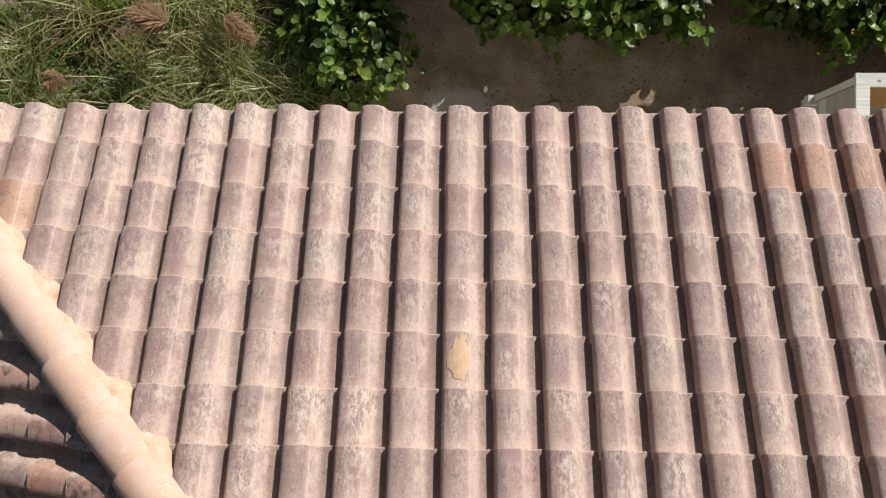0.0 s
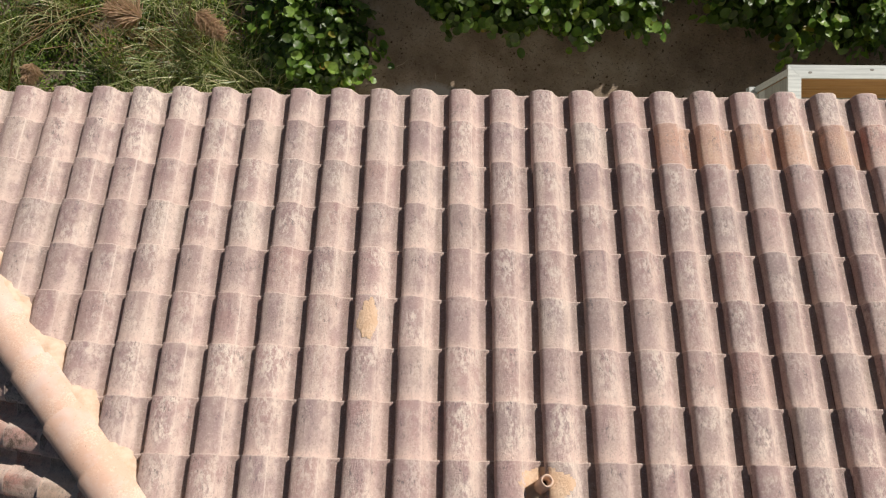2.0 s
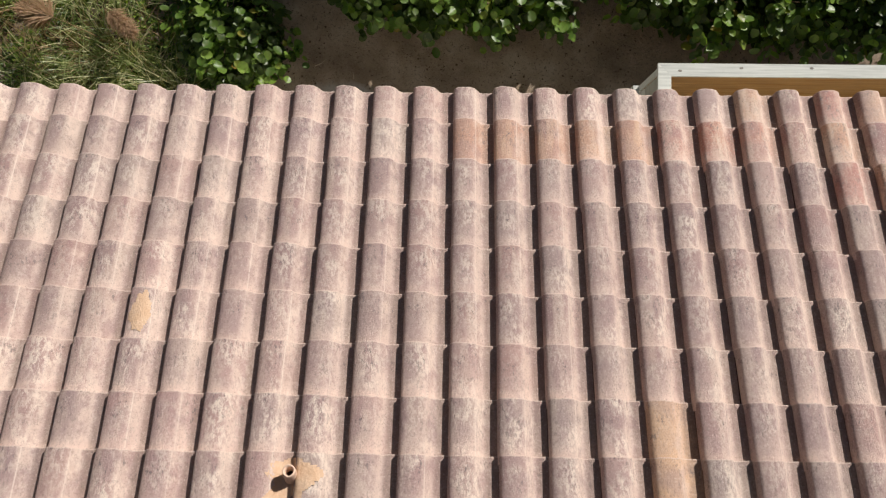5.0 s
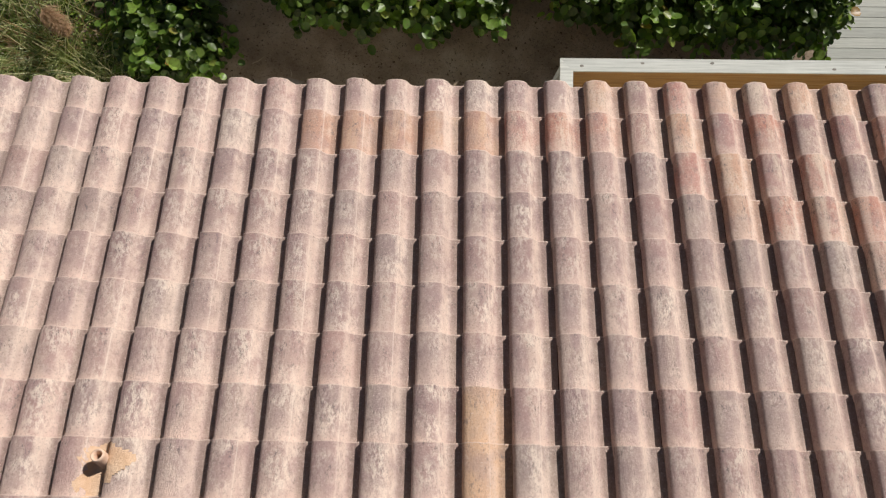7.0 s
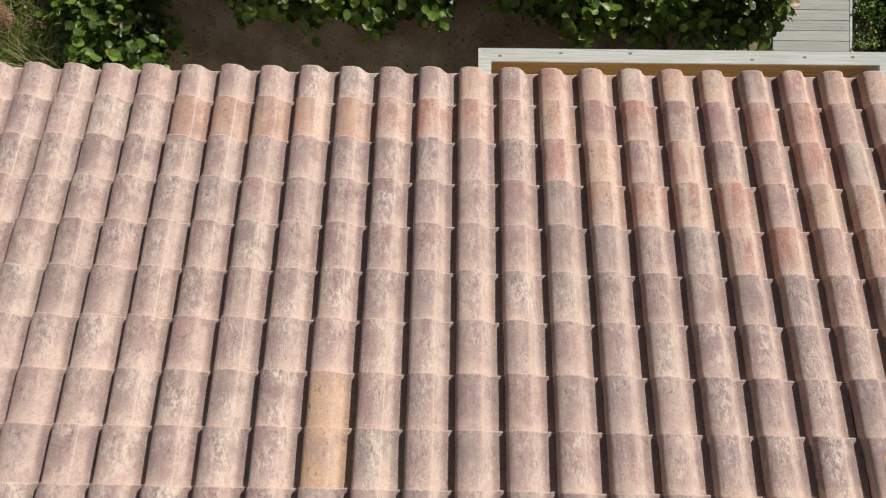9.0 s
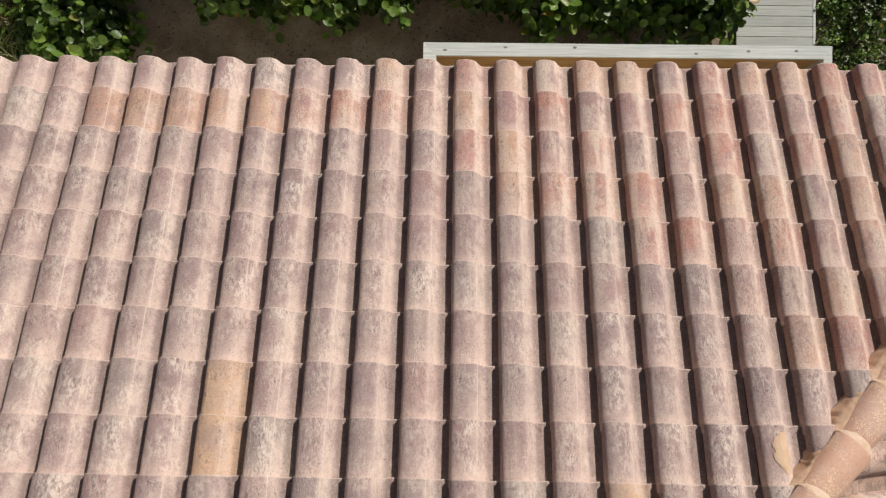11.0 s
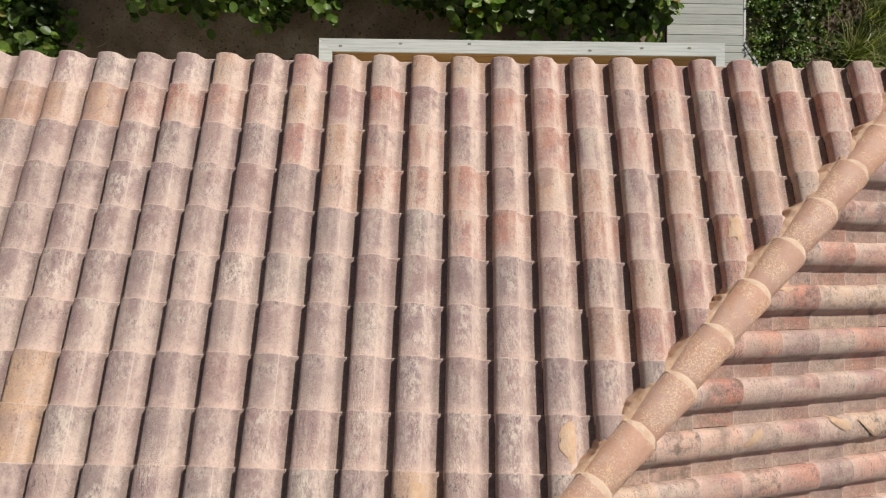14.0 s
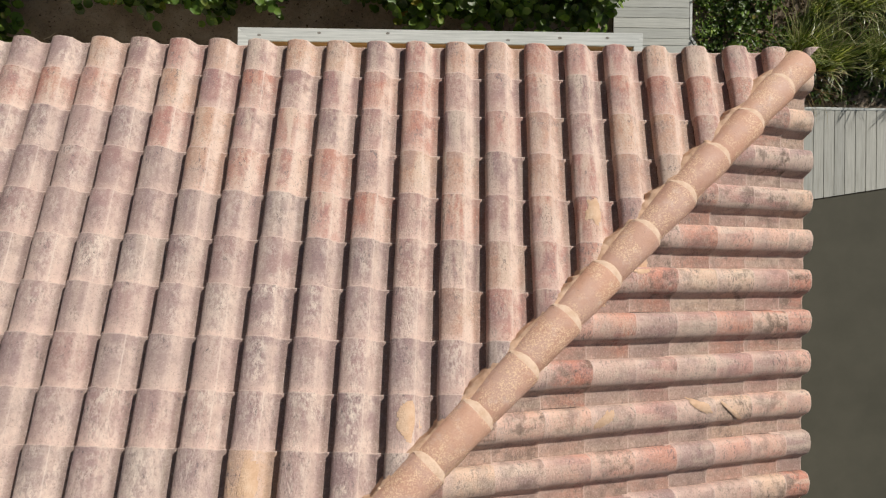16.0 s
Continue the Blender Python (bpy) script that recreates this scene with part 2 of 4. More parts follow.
deck_x = board_material("grey_board_x", (0.50, 0.52, 0.47), (0.44, 0.46, 0.415), (0.34, 0.35, 0.315), (0.06, 1.6, 1.6))
deck_y = board_material("grey_board_y", (0.45, 0.46, 0.41), (0.395, 0.405, 0.36), (0.31, 0.315, 0.275), (1.6, 0.06, 1.6))
cap_wood = board_material("weathered_white_wood", (0.66, 0.69, 0.65), (0.57, 0.60, 0.565), (0.42, 0.45, 0.42), (0.05, 1.6, 1.6))
pine = board_material("honey_pine", (0.46, 0.29, 0.11), (0.38, 0.21, 0.07), (0.24, 0.12, 0.04), (0.04, 1.0, 1.3), 0.6)
knot_wood = board_material("knot_wood", (0.14, 0.05, 0.015), (0.10, 0.035, 0.01), (0.05, 0.02, 0.008), (1, 1, 1))
knot_grey = board_material("grey_knot", (0.30, 0.29, 0.26), (0.24, 0.23, 0.2), (0.15, 0.14, 0.12), (1, 1, 1))


def plain_material(name, a, b_, scale, rough=0.85, relief=0.2):
    m, nt, b = material(name, rough, 0.25)
    p = position(nt)
    nt.links.new(ramp(nt, noise_tex(nt, p, scale, 7, 0.6), [(0.3, a), (0.7, b_)]), b.inputs["Base Color"])
    bump(nt, b, noise_tex(nt, p, scale * 12, 6, 0.7), relief, 0.004)
    return m


render_wall = plain_material("wall_paint", (0.60, 0.55, 0.46), (0.66, 0.61, 0.52), 2.0)
olive = plain_material("olive_screed", (0.066, 0.064, 0.046), (0.088, 0.084, 0.061), 1.2)
soffit_wood = plain_material("soffit_paint", (0.45, 0.40, 0.33), (0.52, 0.46, 0.38), 3.0)
backing_clay = plain_material("underlay", (0.10, 0.07, 0.06), (0.16, 0.11, 0.09), 5.0)
bark = plain_material("bark", (0.16, 0.11, 0.07), (0.26, 0.19, 0.13), 12.0, 0.9, 0.6)
dark_soil = plain_material("leaf_litter", (0.05, 0.035, 0.02), (0.11, 0.08, 0.05), 9.0, 0.95, 0.6)
pipe_clay = plain_material("pipe_clay", (0.55, 0.38, 0.28), (0.66, 0.50, 0.38), 20.0)
pipe_shade = plain_material("bore_shade", (0.02, 0.015, 0.012), (0.03, 0.02, 0.018), 8.0)
twig_grey = plain_material("dry_twig", (0.30, 0.24, 0.17), (0.42, 0.35, 0.25), 20.0)
stone = plain_material("stone", (0.42, 0.36, 0.28), (0.55, 0.47, 0.38), 14.0, 0.9, 0.6)


def leaf_material(name, hues, island, rough=0.42, spec=0.45):
    m, nt, b = material(name, rough, spec)
    rnd = own_random(nt, island)
    c = ramp(nt, rnd, hues)
    vec = shifted(nt, rnd)
    c = mix(nt, ramp(nt, noise_tex(nt, vec, 22.0, 4, 0.6), grey(0.45, 0.8)), c, (0.10, 0.12, 0.03))
    nt.links.new(c, b.inputs["Base Color"])
    tr = nt.nodes.new("ShaderNodeBsdfTranslucent")
    nt.links.new(mix(nt, 1.0, c, (1.6, 1.7, 0.7), "MULTIPLY"), tr.inputs["Color"])
    sh = node(nt, "ShaderNodeMixShader", Fac=0.34)
    nt.links.new(b.outputs["BSDF"], sh.inputs[1])
    nt.links.new(tr.outputs["BSDF"], sh.inputs[2])
    nt.links.new(sh.outputs["Shader"], nt.nodes["Material Output"].inputs["Surface"])
    return m


GREENS = [(0.0, (0.055, 0.11, 0.016)), (0.35, (0.09, 0.175, 0.024)), (0.65, (0.14, 0.24, 0.035)), (0.9, (0.20, 0.31, 0.05)), (0.97, (0.20, 0.20, 0.03)), (1.0, (0.30, 0.16, 0.03))]
leaf_round = leaf_material("round_leaf", GREENS, False)
# darker copy of the leaf greens, with the foliage's inner shade as colour
leaf_shaded = leaf_material("shaded_leaf", [(0.0, (0.03, 0.055, 0.01)), (0.7, (0.06, 0.11, 0.018)), (1.0, (0.12, 0.20, 0.03))], True)
small_leaf = leaf_material("small_leaf", [(0.0, (0.05, 0.11, 0.012)), (0.55, (0.14, 0.24, 0.025)), (1.0, (0.27, 0.36, 0.05))], True, 0.45)
grass_green = leaf_material("grass_green", [(0.0, (0.06, 0.10, 0.022)), (0.35, (0.18, 0.23, 0.065)), (0.6, (0.34, 0.37, 0.16)), (0.85, (0.56, 0.54, 0.30)), (1.0, (0.62, 0.52, 0.32))], True, 0.4, 0.5)
grass_fresh = leaf_material("grass_fresh", [(0.0, (0.045, 0.07, 0.014)), (0.35, (0.14, 0.19, 0.04)), (0.65, (0.30, 0.34, 0.10)), (0.87, (0.52, 0.51, 0.24)), (1.0, (0.58, 0.48, 0.28))], True, 0.38, 0.55)
grass_dry = leaf_material("grass_dry", [(0.0, (0.26, 0.19, 0.09)), (0.5, (0.36, 0.25, 0.14)), (1.0, (0.30, 0.17, 0.10))], True, 0.7, 0.2)
plume = leaf_material("plume", [(0.0, (0.30, 0.18, 0.11)), (0.5, (0.38, 0.24, 0.16)), (1.0, (0.46, 0.32, 0.21))], True, 0.8, 0.2)


# ---------------------------------------------------------------- mesh helpers
def mesh_from(name, verts, faces, mat, smooth=False):
    me = bpy.data.meshes.new(name)
    me.from_pydata(verts, [], faces)
    me.materials.append(mat)
    if smooth:
        me.polygons.foreach_set("use_smooth", [True] * len(me.polygons))
    me.update()
    return me


def empty(name, at=(0, 0, 0), label="", category="", group="", kind=""):
    ob = new(name)
    ob.location = at
    ob.empty_display_size = 0.1
    return tagged(ob, label, category, group, kind)


def child(name, me, parent, m=None, label="", kind=""):
    """One mesh object under a thing; m places it in the world."""
    ob = new(name, me)
    ob.parent = parent
    base = Matrix.Translation(parent.location)
    if parent.parent:
        base = Matrix.Translation(parent.parent.location) @ base
    ob.matrix_basis = base.inverted() @ (m or Matrix())
    return tagged(ob, label, kind=kind)


def bm_mesh(name, bm, mat, smooth=False):
    me = bpy.data.meshes.new(name)
    bm.normal_update()
    bm.to_mesh(me)
    bm.free()
    me.materials.append(mat)
    if smooth:
        me.polygons.foreach_set("use_smooth", [True] * len(me.polygons))
    return me


def box_bm(x0, x1, y0, y1, z0, z1, bevel=0.004):
    bm = bmesh.new()
    bmesh.ops.create_cube(bm, size=1, matrix=pose((x0 + x1) / 2, (y0 + y1) / 2, (z0 + z1) / 2) @ Matrix.Diagonal((x1 - x0, y1 - y0, z1 - z0, 1)))
    if bevel:
        bmesh.ops.bevel(bm, geom=bm.edges[:], offset=bevel, segments=1, affect="EDGES")
    return bm


def box_mesh(name, x0, x1, y0, y1, z0, z1, mat, bevel=0.004):
    return bm_mesh(name, box_bm(x0, x1, y0, y1, z0, z1, bevel), mat)


def prism_mesh(name, outline, z0, z1, mat):
    """An upright solid over a flat outline, counter-clockwise."""
    n = len(outline)
    verts = [(x, y, z0) for x, y in outline] + [(x, y, z1) for x, y in outline]
    faces = [tuple(reversed(range(n))), tuple(range(n, 2 * n))] + [(i, (i + 1) % n, n + (i + 1) % n, n + i) for i in range(n)]
    return mesh_from(name, verts, faces, mat)


def tube(points, radii, sides=6):
    """Vertices and faces of a tapering tube."""
    verts, faces = [], []
    for k, (p, r) in enumerate(zip(points, radii)):
        p = Vector(p)
        d = (Vector(points[min(k + 1, len(points) - 1)]) - Vector(points[max(k - 1, 0)])).normalized()
        a = d.orthogonal().normalized()
        c = d.cross(a)
        for s in range(sides):
            w = 2 * math.pi * s / sides
            verts.append(p + (a * math.cos(w) + c * math.sin(w)) * r)
    for k in range(len(points) - 1):
        for s in range(sides):
            t = (s + 1) % sides
            faces.append((k * sides + s, k * sides + t, (k + 1) * sides + t, (k + 1) * sides + s))
    faces.append(tuple(range((len(points) - 1) * sides, len(points) * sides)))
    return verts, faces


# ---------------------------------------------------------------- plan
PITCH = radians(21.59)
CP, SP, TP = math.cos(PITCH), math.sin(PITCH), math.tan(PITCH)
WIDE, GAUGE, FIRST = 0.30, 0.3348, 0.3093      # tile cover width, course spacing, first course
LEFT, RIGHT = -3.70, 9.995                    # eave corners, front eave along y = 0
DEPTH = 9.6                                  # house front to back, over the eaves
RIDGE = DEPTH / 2
GROUND = -6.4
DECK = -6.3

# ground: one sheet, gently uneven near the house, out to the horizon
rng = random.Random(4)
gx = [-400, -120, -40, -16] + [-12 + 0.5 * k for k in range(65)] + [26, 60, 160, 400]
gy = [-400, -120, -40, -14] + [-12 + 0.5 * k for k in range(57)] + [24, 50, 150, 400]
verts = [(x, y, GROUND + 0.05 * (noise.noise((x * 0.9, y * 0.9, 3)) if abs(x) < 27 and abs(y) < 25 else 0)) for y in gy for x in gx]
nx = len(gx)
faces = [(j * nx + i, j * nx + i + 1, (j + 1) * nx + i + 1, (j + 1) * nx + i) for j in range(len(gy) - 1) for i in range(nx - 1)]
tagged(new("ground", mesh_from("ground", verts, faces, sand, True)), "brown sandy ground with leaf litter beside the house", "ground", kind="structure")

# house body below the roof
for name, x0, x1, y0, y1 in (("wall_north", LEFT + 0.6, RIGHT - 0.6, -0.8, -0.6), ("wall_south", LEFT + 0.6, RIGHT - 0.6, -DEPTH + 0.6, -DEPTH + 0.8),
                             ("wall_west", LEFT + 0.6, LEFT + 0.8, -DEPTH + 0.8, -0.8), ("wall_east", RIGHT - 0.8, RIGHT - 0.6, -DEPTH + 0.8, -0.8)):
    tagged(new(name, box_mesh(name, x0, x1, y0, y1, GROUND - 0.1, -0.152, render_wall, 0)), "plain cream-painted house wall", "wall", kind="structure")
tagged(new("soffit", box_mesh("soffit", LEFT + 0.08, RIGHT - 0.08, -DEPTH + 0.08, -0.08, -0.15, -0.1, soffit_wood, 0)), "painted timber soffit under the eaves", "soffit", kind="structure")

# ---------------------------------------------------------------- roof tiles
# cross-section of one tile across its cover width: share of the width, height in metres
PROFILE = [(0.045, -0.004), (0.015, 0.010), (0.0, 0.026), (0.007, 0.046), (0.020, 0.065), (0.040, 0.0755), (0.075, 0.0825), (0.12, 0.088), (0.18, 0.092), (0.25, 0.0945), (0.33, 0.094), (0.40, 0.091),
           (0.47, 0.0845), (0.53, 0.0745), (0.57, 0.062), (0.61, 0.045), (0.65, 0.028), (0.69, 0.018), (0.74, 0.013), (0.84, 0.011), (0.93, 0.012), (1.012, 0.014)]
SINK = 0.028                                 # the tiles rest this far below the plane of their lower edges
LIFT, THICK, OVER, EAVE = 0.026, 0.016, 0.05, 0.03


def tile_geometry(length, seed=0, wide=WIDE):
    """A tile with its lower end at the origin: x across, y up the slope, z off the slope. Lower end raised on the course below."""
    r = random.Random(seed)
    n = len(PROFILE)
    verts, faces = [], []
    for y, lift, sag in ((0.0, LIFT, 0), (length, 0.0, 0)):
        for u, h in PROFILE:
            verts.append((u * wide, y + (r.uniform(-0.0025, 0.0025) if y == 0 else 0), h + lift))
    for u, h in PROFILE:
        verts.append((u * wide, verts[len(verts) - 2 * n][1], h + LIFT))
    for u, h in PROFILE:
        verts.append((u * wide, verts[len(verts) - 3 * n][1] + 0.003, h + LIFT - THICK))
    smooth = []
    for k in range(n - 1):
        faces.append((k, k + 1, n + k + 1, n + k))
        smooth.append(True)
    for k in range(n - 1):
        faces.append((2 * n + k + 1, 2 * n + k, 3 * n + k, 3 * n + k + 1))
        smooth.append(False)
    return verts, faces, smooth


def tile_uv(k, length):
    """Share of the width and of the length at a tile's vertex k."""
    n = len(PROFILE)
    return PROFILE[k % n][0], 1.0 if n <= k < 2 * n else 0.0


def give_uv(me, uvs):
    layer = me.uv_layers.new(name="UVMap")
    for loop in me.loops:
        layer.data[loop.index].uv = uvs[loop.vertex_index]


def tile_mesh(name, length, mat, seed):
    verts, faces, smooth = tile_geometry(length, seed)
    me = mesh_from(name, verts, faces, mat)
    give_uv(me, [tile_uv(k, length) for k in range(len(verts))])
    me.polygons.foreach_set("use_smooth", smooth)
    return me


def course_at(row):
    """Distance up the slope of the lower end of a row of tiles."""
    return EAVE if row == 0 else FIRST + (row - 1) * GAUGE


FRONT = Matrix(((1, 0, 0, 0), (0, -CP, SP, 0), (0, SP, CP, 0), (0, 0, 0, 1)))
SIDE = Matrix(((0, -CP, SP, RIGHT), (-1, 0, 0, 0), (0, SP, CP, 0), (0, 0, 0, 1)))
WEST = Matrix(((0, CP, -SP, LEFT), (1, 0, 0, 0), (0, SP, CP, 0), (0, 0, 0, 1)))


def add_cut(verts, faces, keep):
    """Joined geometry, cut along the hip: keep is a plane (point, normal)."""
    bm = bmesh.new()
    layer = bm.verts.layers.float_vector.new("along")
    vs = [bm.verts.new(v) for v in verts]
    for k, v in enumerate(vs):
        v[layer] = (*tile_uv(k, 1), 0)
    for f in faces:
        bm.faces.new([vs[i] for i in f])
    for co, no in keep:
        bmesh.ops.bisect_plane(bm, geom=bm.verts[:] + bm.edges[:] + bm.faces[:], plane_co=co, plane_no=no, clear_outer=True)
    out = [v.co.copy() for v in bm.verts]
    uvs = [tuple(v[layer])[:2] for v in bm.verts]
    bm.verts.index_update()
    fs = [tuple(v.index for v in f.verts) for f in bm.faces]
    bm.free()
    return out, fs, uvs


def joined(name, pieces, mat, parent, label):
    verts, faces, uvs = [], [], []
    for vs, fs, uv in pieces:
        k = len(verts)
        uvs += uv
        verts += [tuple(v) for v in vs]
        faces += [tuple(i + k for i in f) for f in fs]
    me = mesh_from(name, verts, faces, mat, True)
    give_uv(me, uvs)
    me.set_sharp_from_angle(angle=radians(50))
    return child(name, me, parent, label=label, kind="stuff")


roof = empty("roof", (0, 0, 0), "hipped roof of rose and brown roll tiles with mortared hips", "roof", kind="structure")
child("underlay", mesh_from("underlay", [(LEFT + 0.04, -0.03, -0.085), (RIGHT - 0.04, -0.03, -0.085), (RIGHT - 0.04, -DEPTH, -0.085), (LEFT + 0.04, -DEPTH, -0.085),
                                         (LEFT + RIDGE, -RIDGE, RIDGE * TP - 0.085), (RIGHT - RIDGE, -RIDGE, RIDGE * TP - 0.085)],
                            [(0, 1, 5, 4), (1, 2, 5), (2, 3, 4, 5), (3, 0, 4)], backing_clay), roof, label="dark boarding under the tiles")

TERRACOTTA = {(8, 1), (9, 1), (10, 1), (12, 1), (-9, 2)}
TAN = {(12, 7), (12, 8), (20, 9)}


def is_blend(i, row):
    """The newer, streakier tiles lie towards the right-hand hip and low on the slope."""
    return i + 0.0 > 14.5 + 1.9 * max(row - 1, 0) + 1.3 * noise.noise((i * 0.7, row * 0.9, 5)) or (row == 1 and i >= 11)


def tile_place(slope, i_start, row, r, jitter=1.0):
    return slope @ pose(i_start + r.uniform(-0.003, 0.003) * jitter, course_at(row) + r.uniform(-0.004, 0.004) * jitter, r.uniform(-0.002, 0.002) * jitter - SINK,
                        r.uniform(-0.25, 0.25), r.uniform(-0.6, 0.6), r.uniform(-0.5, 0.5))


LENGTHS = {0: FIRST - EAVE + OVER, 1: GAUGE + OVER}
meshes = {}
for key, mat in (("rose", tile_rose), ("mauve", tile_mauve), ("blend", tile_blend), ("red", tile_red), ("tan", tile_tan), ("side", tile_side)):
    for first in (0, 1):
        for s in range(3):
            meshes[key, first, s] = tile_mesh("tile", LENGTHS[first], mat, s + 10 * first)

rng = random.Random(21)
rest = {"rose": [], "blend": []}
NEAR_ROWS = 8
RIDGE_CUT = [((0, -RIDGE, 0), Vector((0, -1, 0)))]
LEFT_HIP = [((LEFT, 0, 0), Vector((-1, -1, 0)))]
RIGHT_HIP = [((RIGHT, 0, 0), Vector((1, -1, 0)))]
for row in range(16):
    low, high = course_at(row) * CP, (course_at(row + 1) + OVER) * CP
    for i in range(-13, 34):
        x0, x1 = i * WIDE, (i + 1) * WIDE
        if x1 < LEFT + low or x0 > RIGHT - low:
            continue
        place = tile_place(FRONT, x0, row, rng)
        kind = "red" if (i, row) in TERRACOTTA else "tan" if (i, row) in TAN else "blend" if is_blend(i, row) else "mauve" if 0 < row < 6 and noise.noise((i * 0.23, row * 0.5, 8)) > -0.25 else "rose"
        whole = x0 > LEFT + high and x1 < RIGHT - high
        if whole and (row < NEAR_ROWS or kind in ("red", "tan")):
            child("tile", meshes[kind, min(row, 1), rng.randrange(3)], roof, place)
        else:
            vs, fs, _ = tile_geometry(LENGTHS[min(row, 1)], rng.randrange(3))
            vs = [place @ Vector(v) for v in vs]
            rest["rose" if kind != "blend" else "blend"].append(add_cut(vs, fs, ([] if whole else LEFT_HIP + RIGHT_HIP) + (RIDGE_CUT if row > 13 else [])))
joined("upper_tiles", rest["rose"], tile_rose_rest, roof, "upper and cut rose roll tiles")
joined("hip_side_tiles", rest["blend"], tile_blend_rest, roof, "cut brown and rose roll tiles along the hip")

# right-hand slope and left-hand slope
SIDE_START = 1.664
side_rest, west_rest, south_rest = [], [], []
SOUTH = pose(LEFT + RIGHT, -DEPTH, 0, 0, 0, 180) @ FRONT
for row in range(16):
    low, high = course_at(row) * CP, (course_at(row + 1) + OVER) * CP
    for i in range(-6, 28):
        a0 = SIDE_START + i * WIDE                  # runs towards -y
        a1 = a0 + WIDE
        if a1 < low or a0 > DEPTH - low:
            continue
        place = tile_place(SIDE, a0, row, rng)
        if row == 0:
            place = SIDE @ pose(0, 0.045, 0) @ SIDE.inverted() @ place
        whole = a0 > high
        if whole and a0 < 4.4 and row < 11:
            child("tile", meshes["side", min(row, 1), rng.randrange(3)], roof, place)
        else:
            vs, fs, _ = tile_geometry(LENGTHS[min(row, 1)], rng.randrange(3))
            vs = [place @ Vector(v) for v in vs]
            side_rest.append(add_cut(vs, fs, [((RIGHT, 0, 0), Vector((-1, 1, 0))), ((RIGHT, -DEPTH, 0), Vector((-1, -1, 0)))]))
    for i in range(-33, 1):
        a0 = i * WIDE - 0.12                         # runs towards +y
        a1 = a0 + WIDE
        if a0 > -low or a1 < -DEPTH + low:
            continue
        place = tile_place(WEST, a0, row, rng)
        vs, fs, _ = tile_geometry(LENGTHS[min(row, 1)], rng.randrange(3))
        vs = [place @ Vector(v) for v in vs]
        west_rest.append(add_cut(vs, fs, [((LEFT, 0, 0), Vector((1, 1, 0))), ((LEFT, -DEPTH, 0), Vector((1, -1, 0)))]))
    for i in range(-13, 34):
        x0, x1 = i * WIDE, (i + 1) * WIDE
        if x1 < LEFT + low or x0 > RIGHT - low:
            continue
        place = tile_place(SOUTH, x0, row, rng)
        vs, fs, _ = tile_geometry(LENGTHS[min(row, 1)], rng.randrange(3))
        vs = [place @ Vector(v) for v in vs]
        south_rest.append(add_cut(vs, fs, [((LEFT, -DEPTH, 0), Vector((-1, 1, 0))), ((RIGHT, -DEPTH, 0), Vector((1, 1, 0))), ((0, -RIDGE, 0), Vector((0, 1, 0)))]))
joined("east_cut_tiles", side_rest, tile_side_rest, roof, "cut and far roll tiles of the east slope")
joined("west_tiles", west_rest, tile_side_rest, roof, "shaded roll tiles of the west slope")
joined("south_tiles", south_rest, tile_rose_rest, roof, "rose roll tiles of the far slope")

# ---------------------------------------------------------------- hip caps and their mortar
hip_length = math.hypot(RIDGE, RIDGE, RIDGE * TP)
hip_tilt = math.degrees(math.atan2(RIDGE * TP, RIDGE * math.sqrt(2)))
CAP_R, CAP_STEP, CAP_LEN = 0.112, 0.408, 0.455


def cap_mesh(name, seed, mat, taper=1.0, broad=1.04, tall=0.86):
    """A half-round cap, wider at its lower end; y runs up the hip, z off it."""
    r = random.Random(seed)
    n = 11
    verts, faces = [], []
    for y, rad, lift in ((0.0, CAP_R + 0.007 * taper, 0.020 * taper), (0.012, CAP_R + 0.009 * taper, 0.021 * taper), (CAP_LEN, CAP_R - 0.008 * taper, 0.0)):
        for k in range(n):
            w = math.pi * (k / (n - 1)) * 0.94 + math.pi * 0.03
            verts.append((-math.cos(w) * rad * broad, y, math.sin(w) * rad * tall + lift + r.uniform(-0.0012, 0.0012)))
    for j in range(2):
        for k in range(n - 1):
            faces.append((j * n + k, j * n + k + 1, (j + 1) * n + k + 1, (j + 1) * n + k))
    m = len(verts)
    for k in range(n):
        x, y, z = verts[k]
        verts.append((x * 0.86, 0.004, z * 0.86))
    for k in range(n - 1):
        faces.append((k + 1, k, m + k, m + k + 1))
    me = mesh_from(name, verts, faces, mat, True)
    give_uv(me, [(0.3, 0.3)] * len(verts))
    me.set_sharp_from_angle(angle=radians(40))
    return me


def joint_mesh(name, seed):
    """The crescent of mortar pushed into the joint in front of a cap's lower end."""
    r = random.Random(seed)
    n = 13
    verts, faces = [], []
    for j, (y, rad) in enumerate(((-0.052, CAP_R - 0.010), (-0.030, CAP_R + 0.004), (0.004, CAP_R + 0.013))):
        for k in range(n):
            w = math.pi * (0.05 + 0.9 * k / (n - 1))
            q = abs(k / (n - 1) - 0.5) * 2
            yy = y * (1.0 - 0.55 * q ** 2) + r.uniform(-0.003, 0.003) * (j < 2)
            verts.append((-math.cos(w) * rad * 1.04, yy, math.sin(w) * rad * 0.86 + 0.012))
    for j in range(2):
        for k in range(n - 1):
            faces.append((j * n + k, j * n + k + 1, (j + 1) * n + k + 1, (j + 1) * n + k))
    return mesh_from(name, verts, faces, mortar, True)


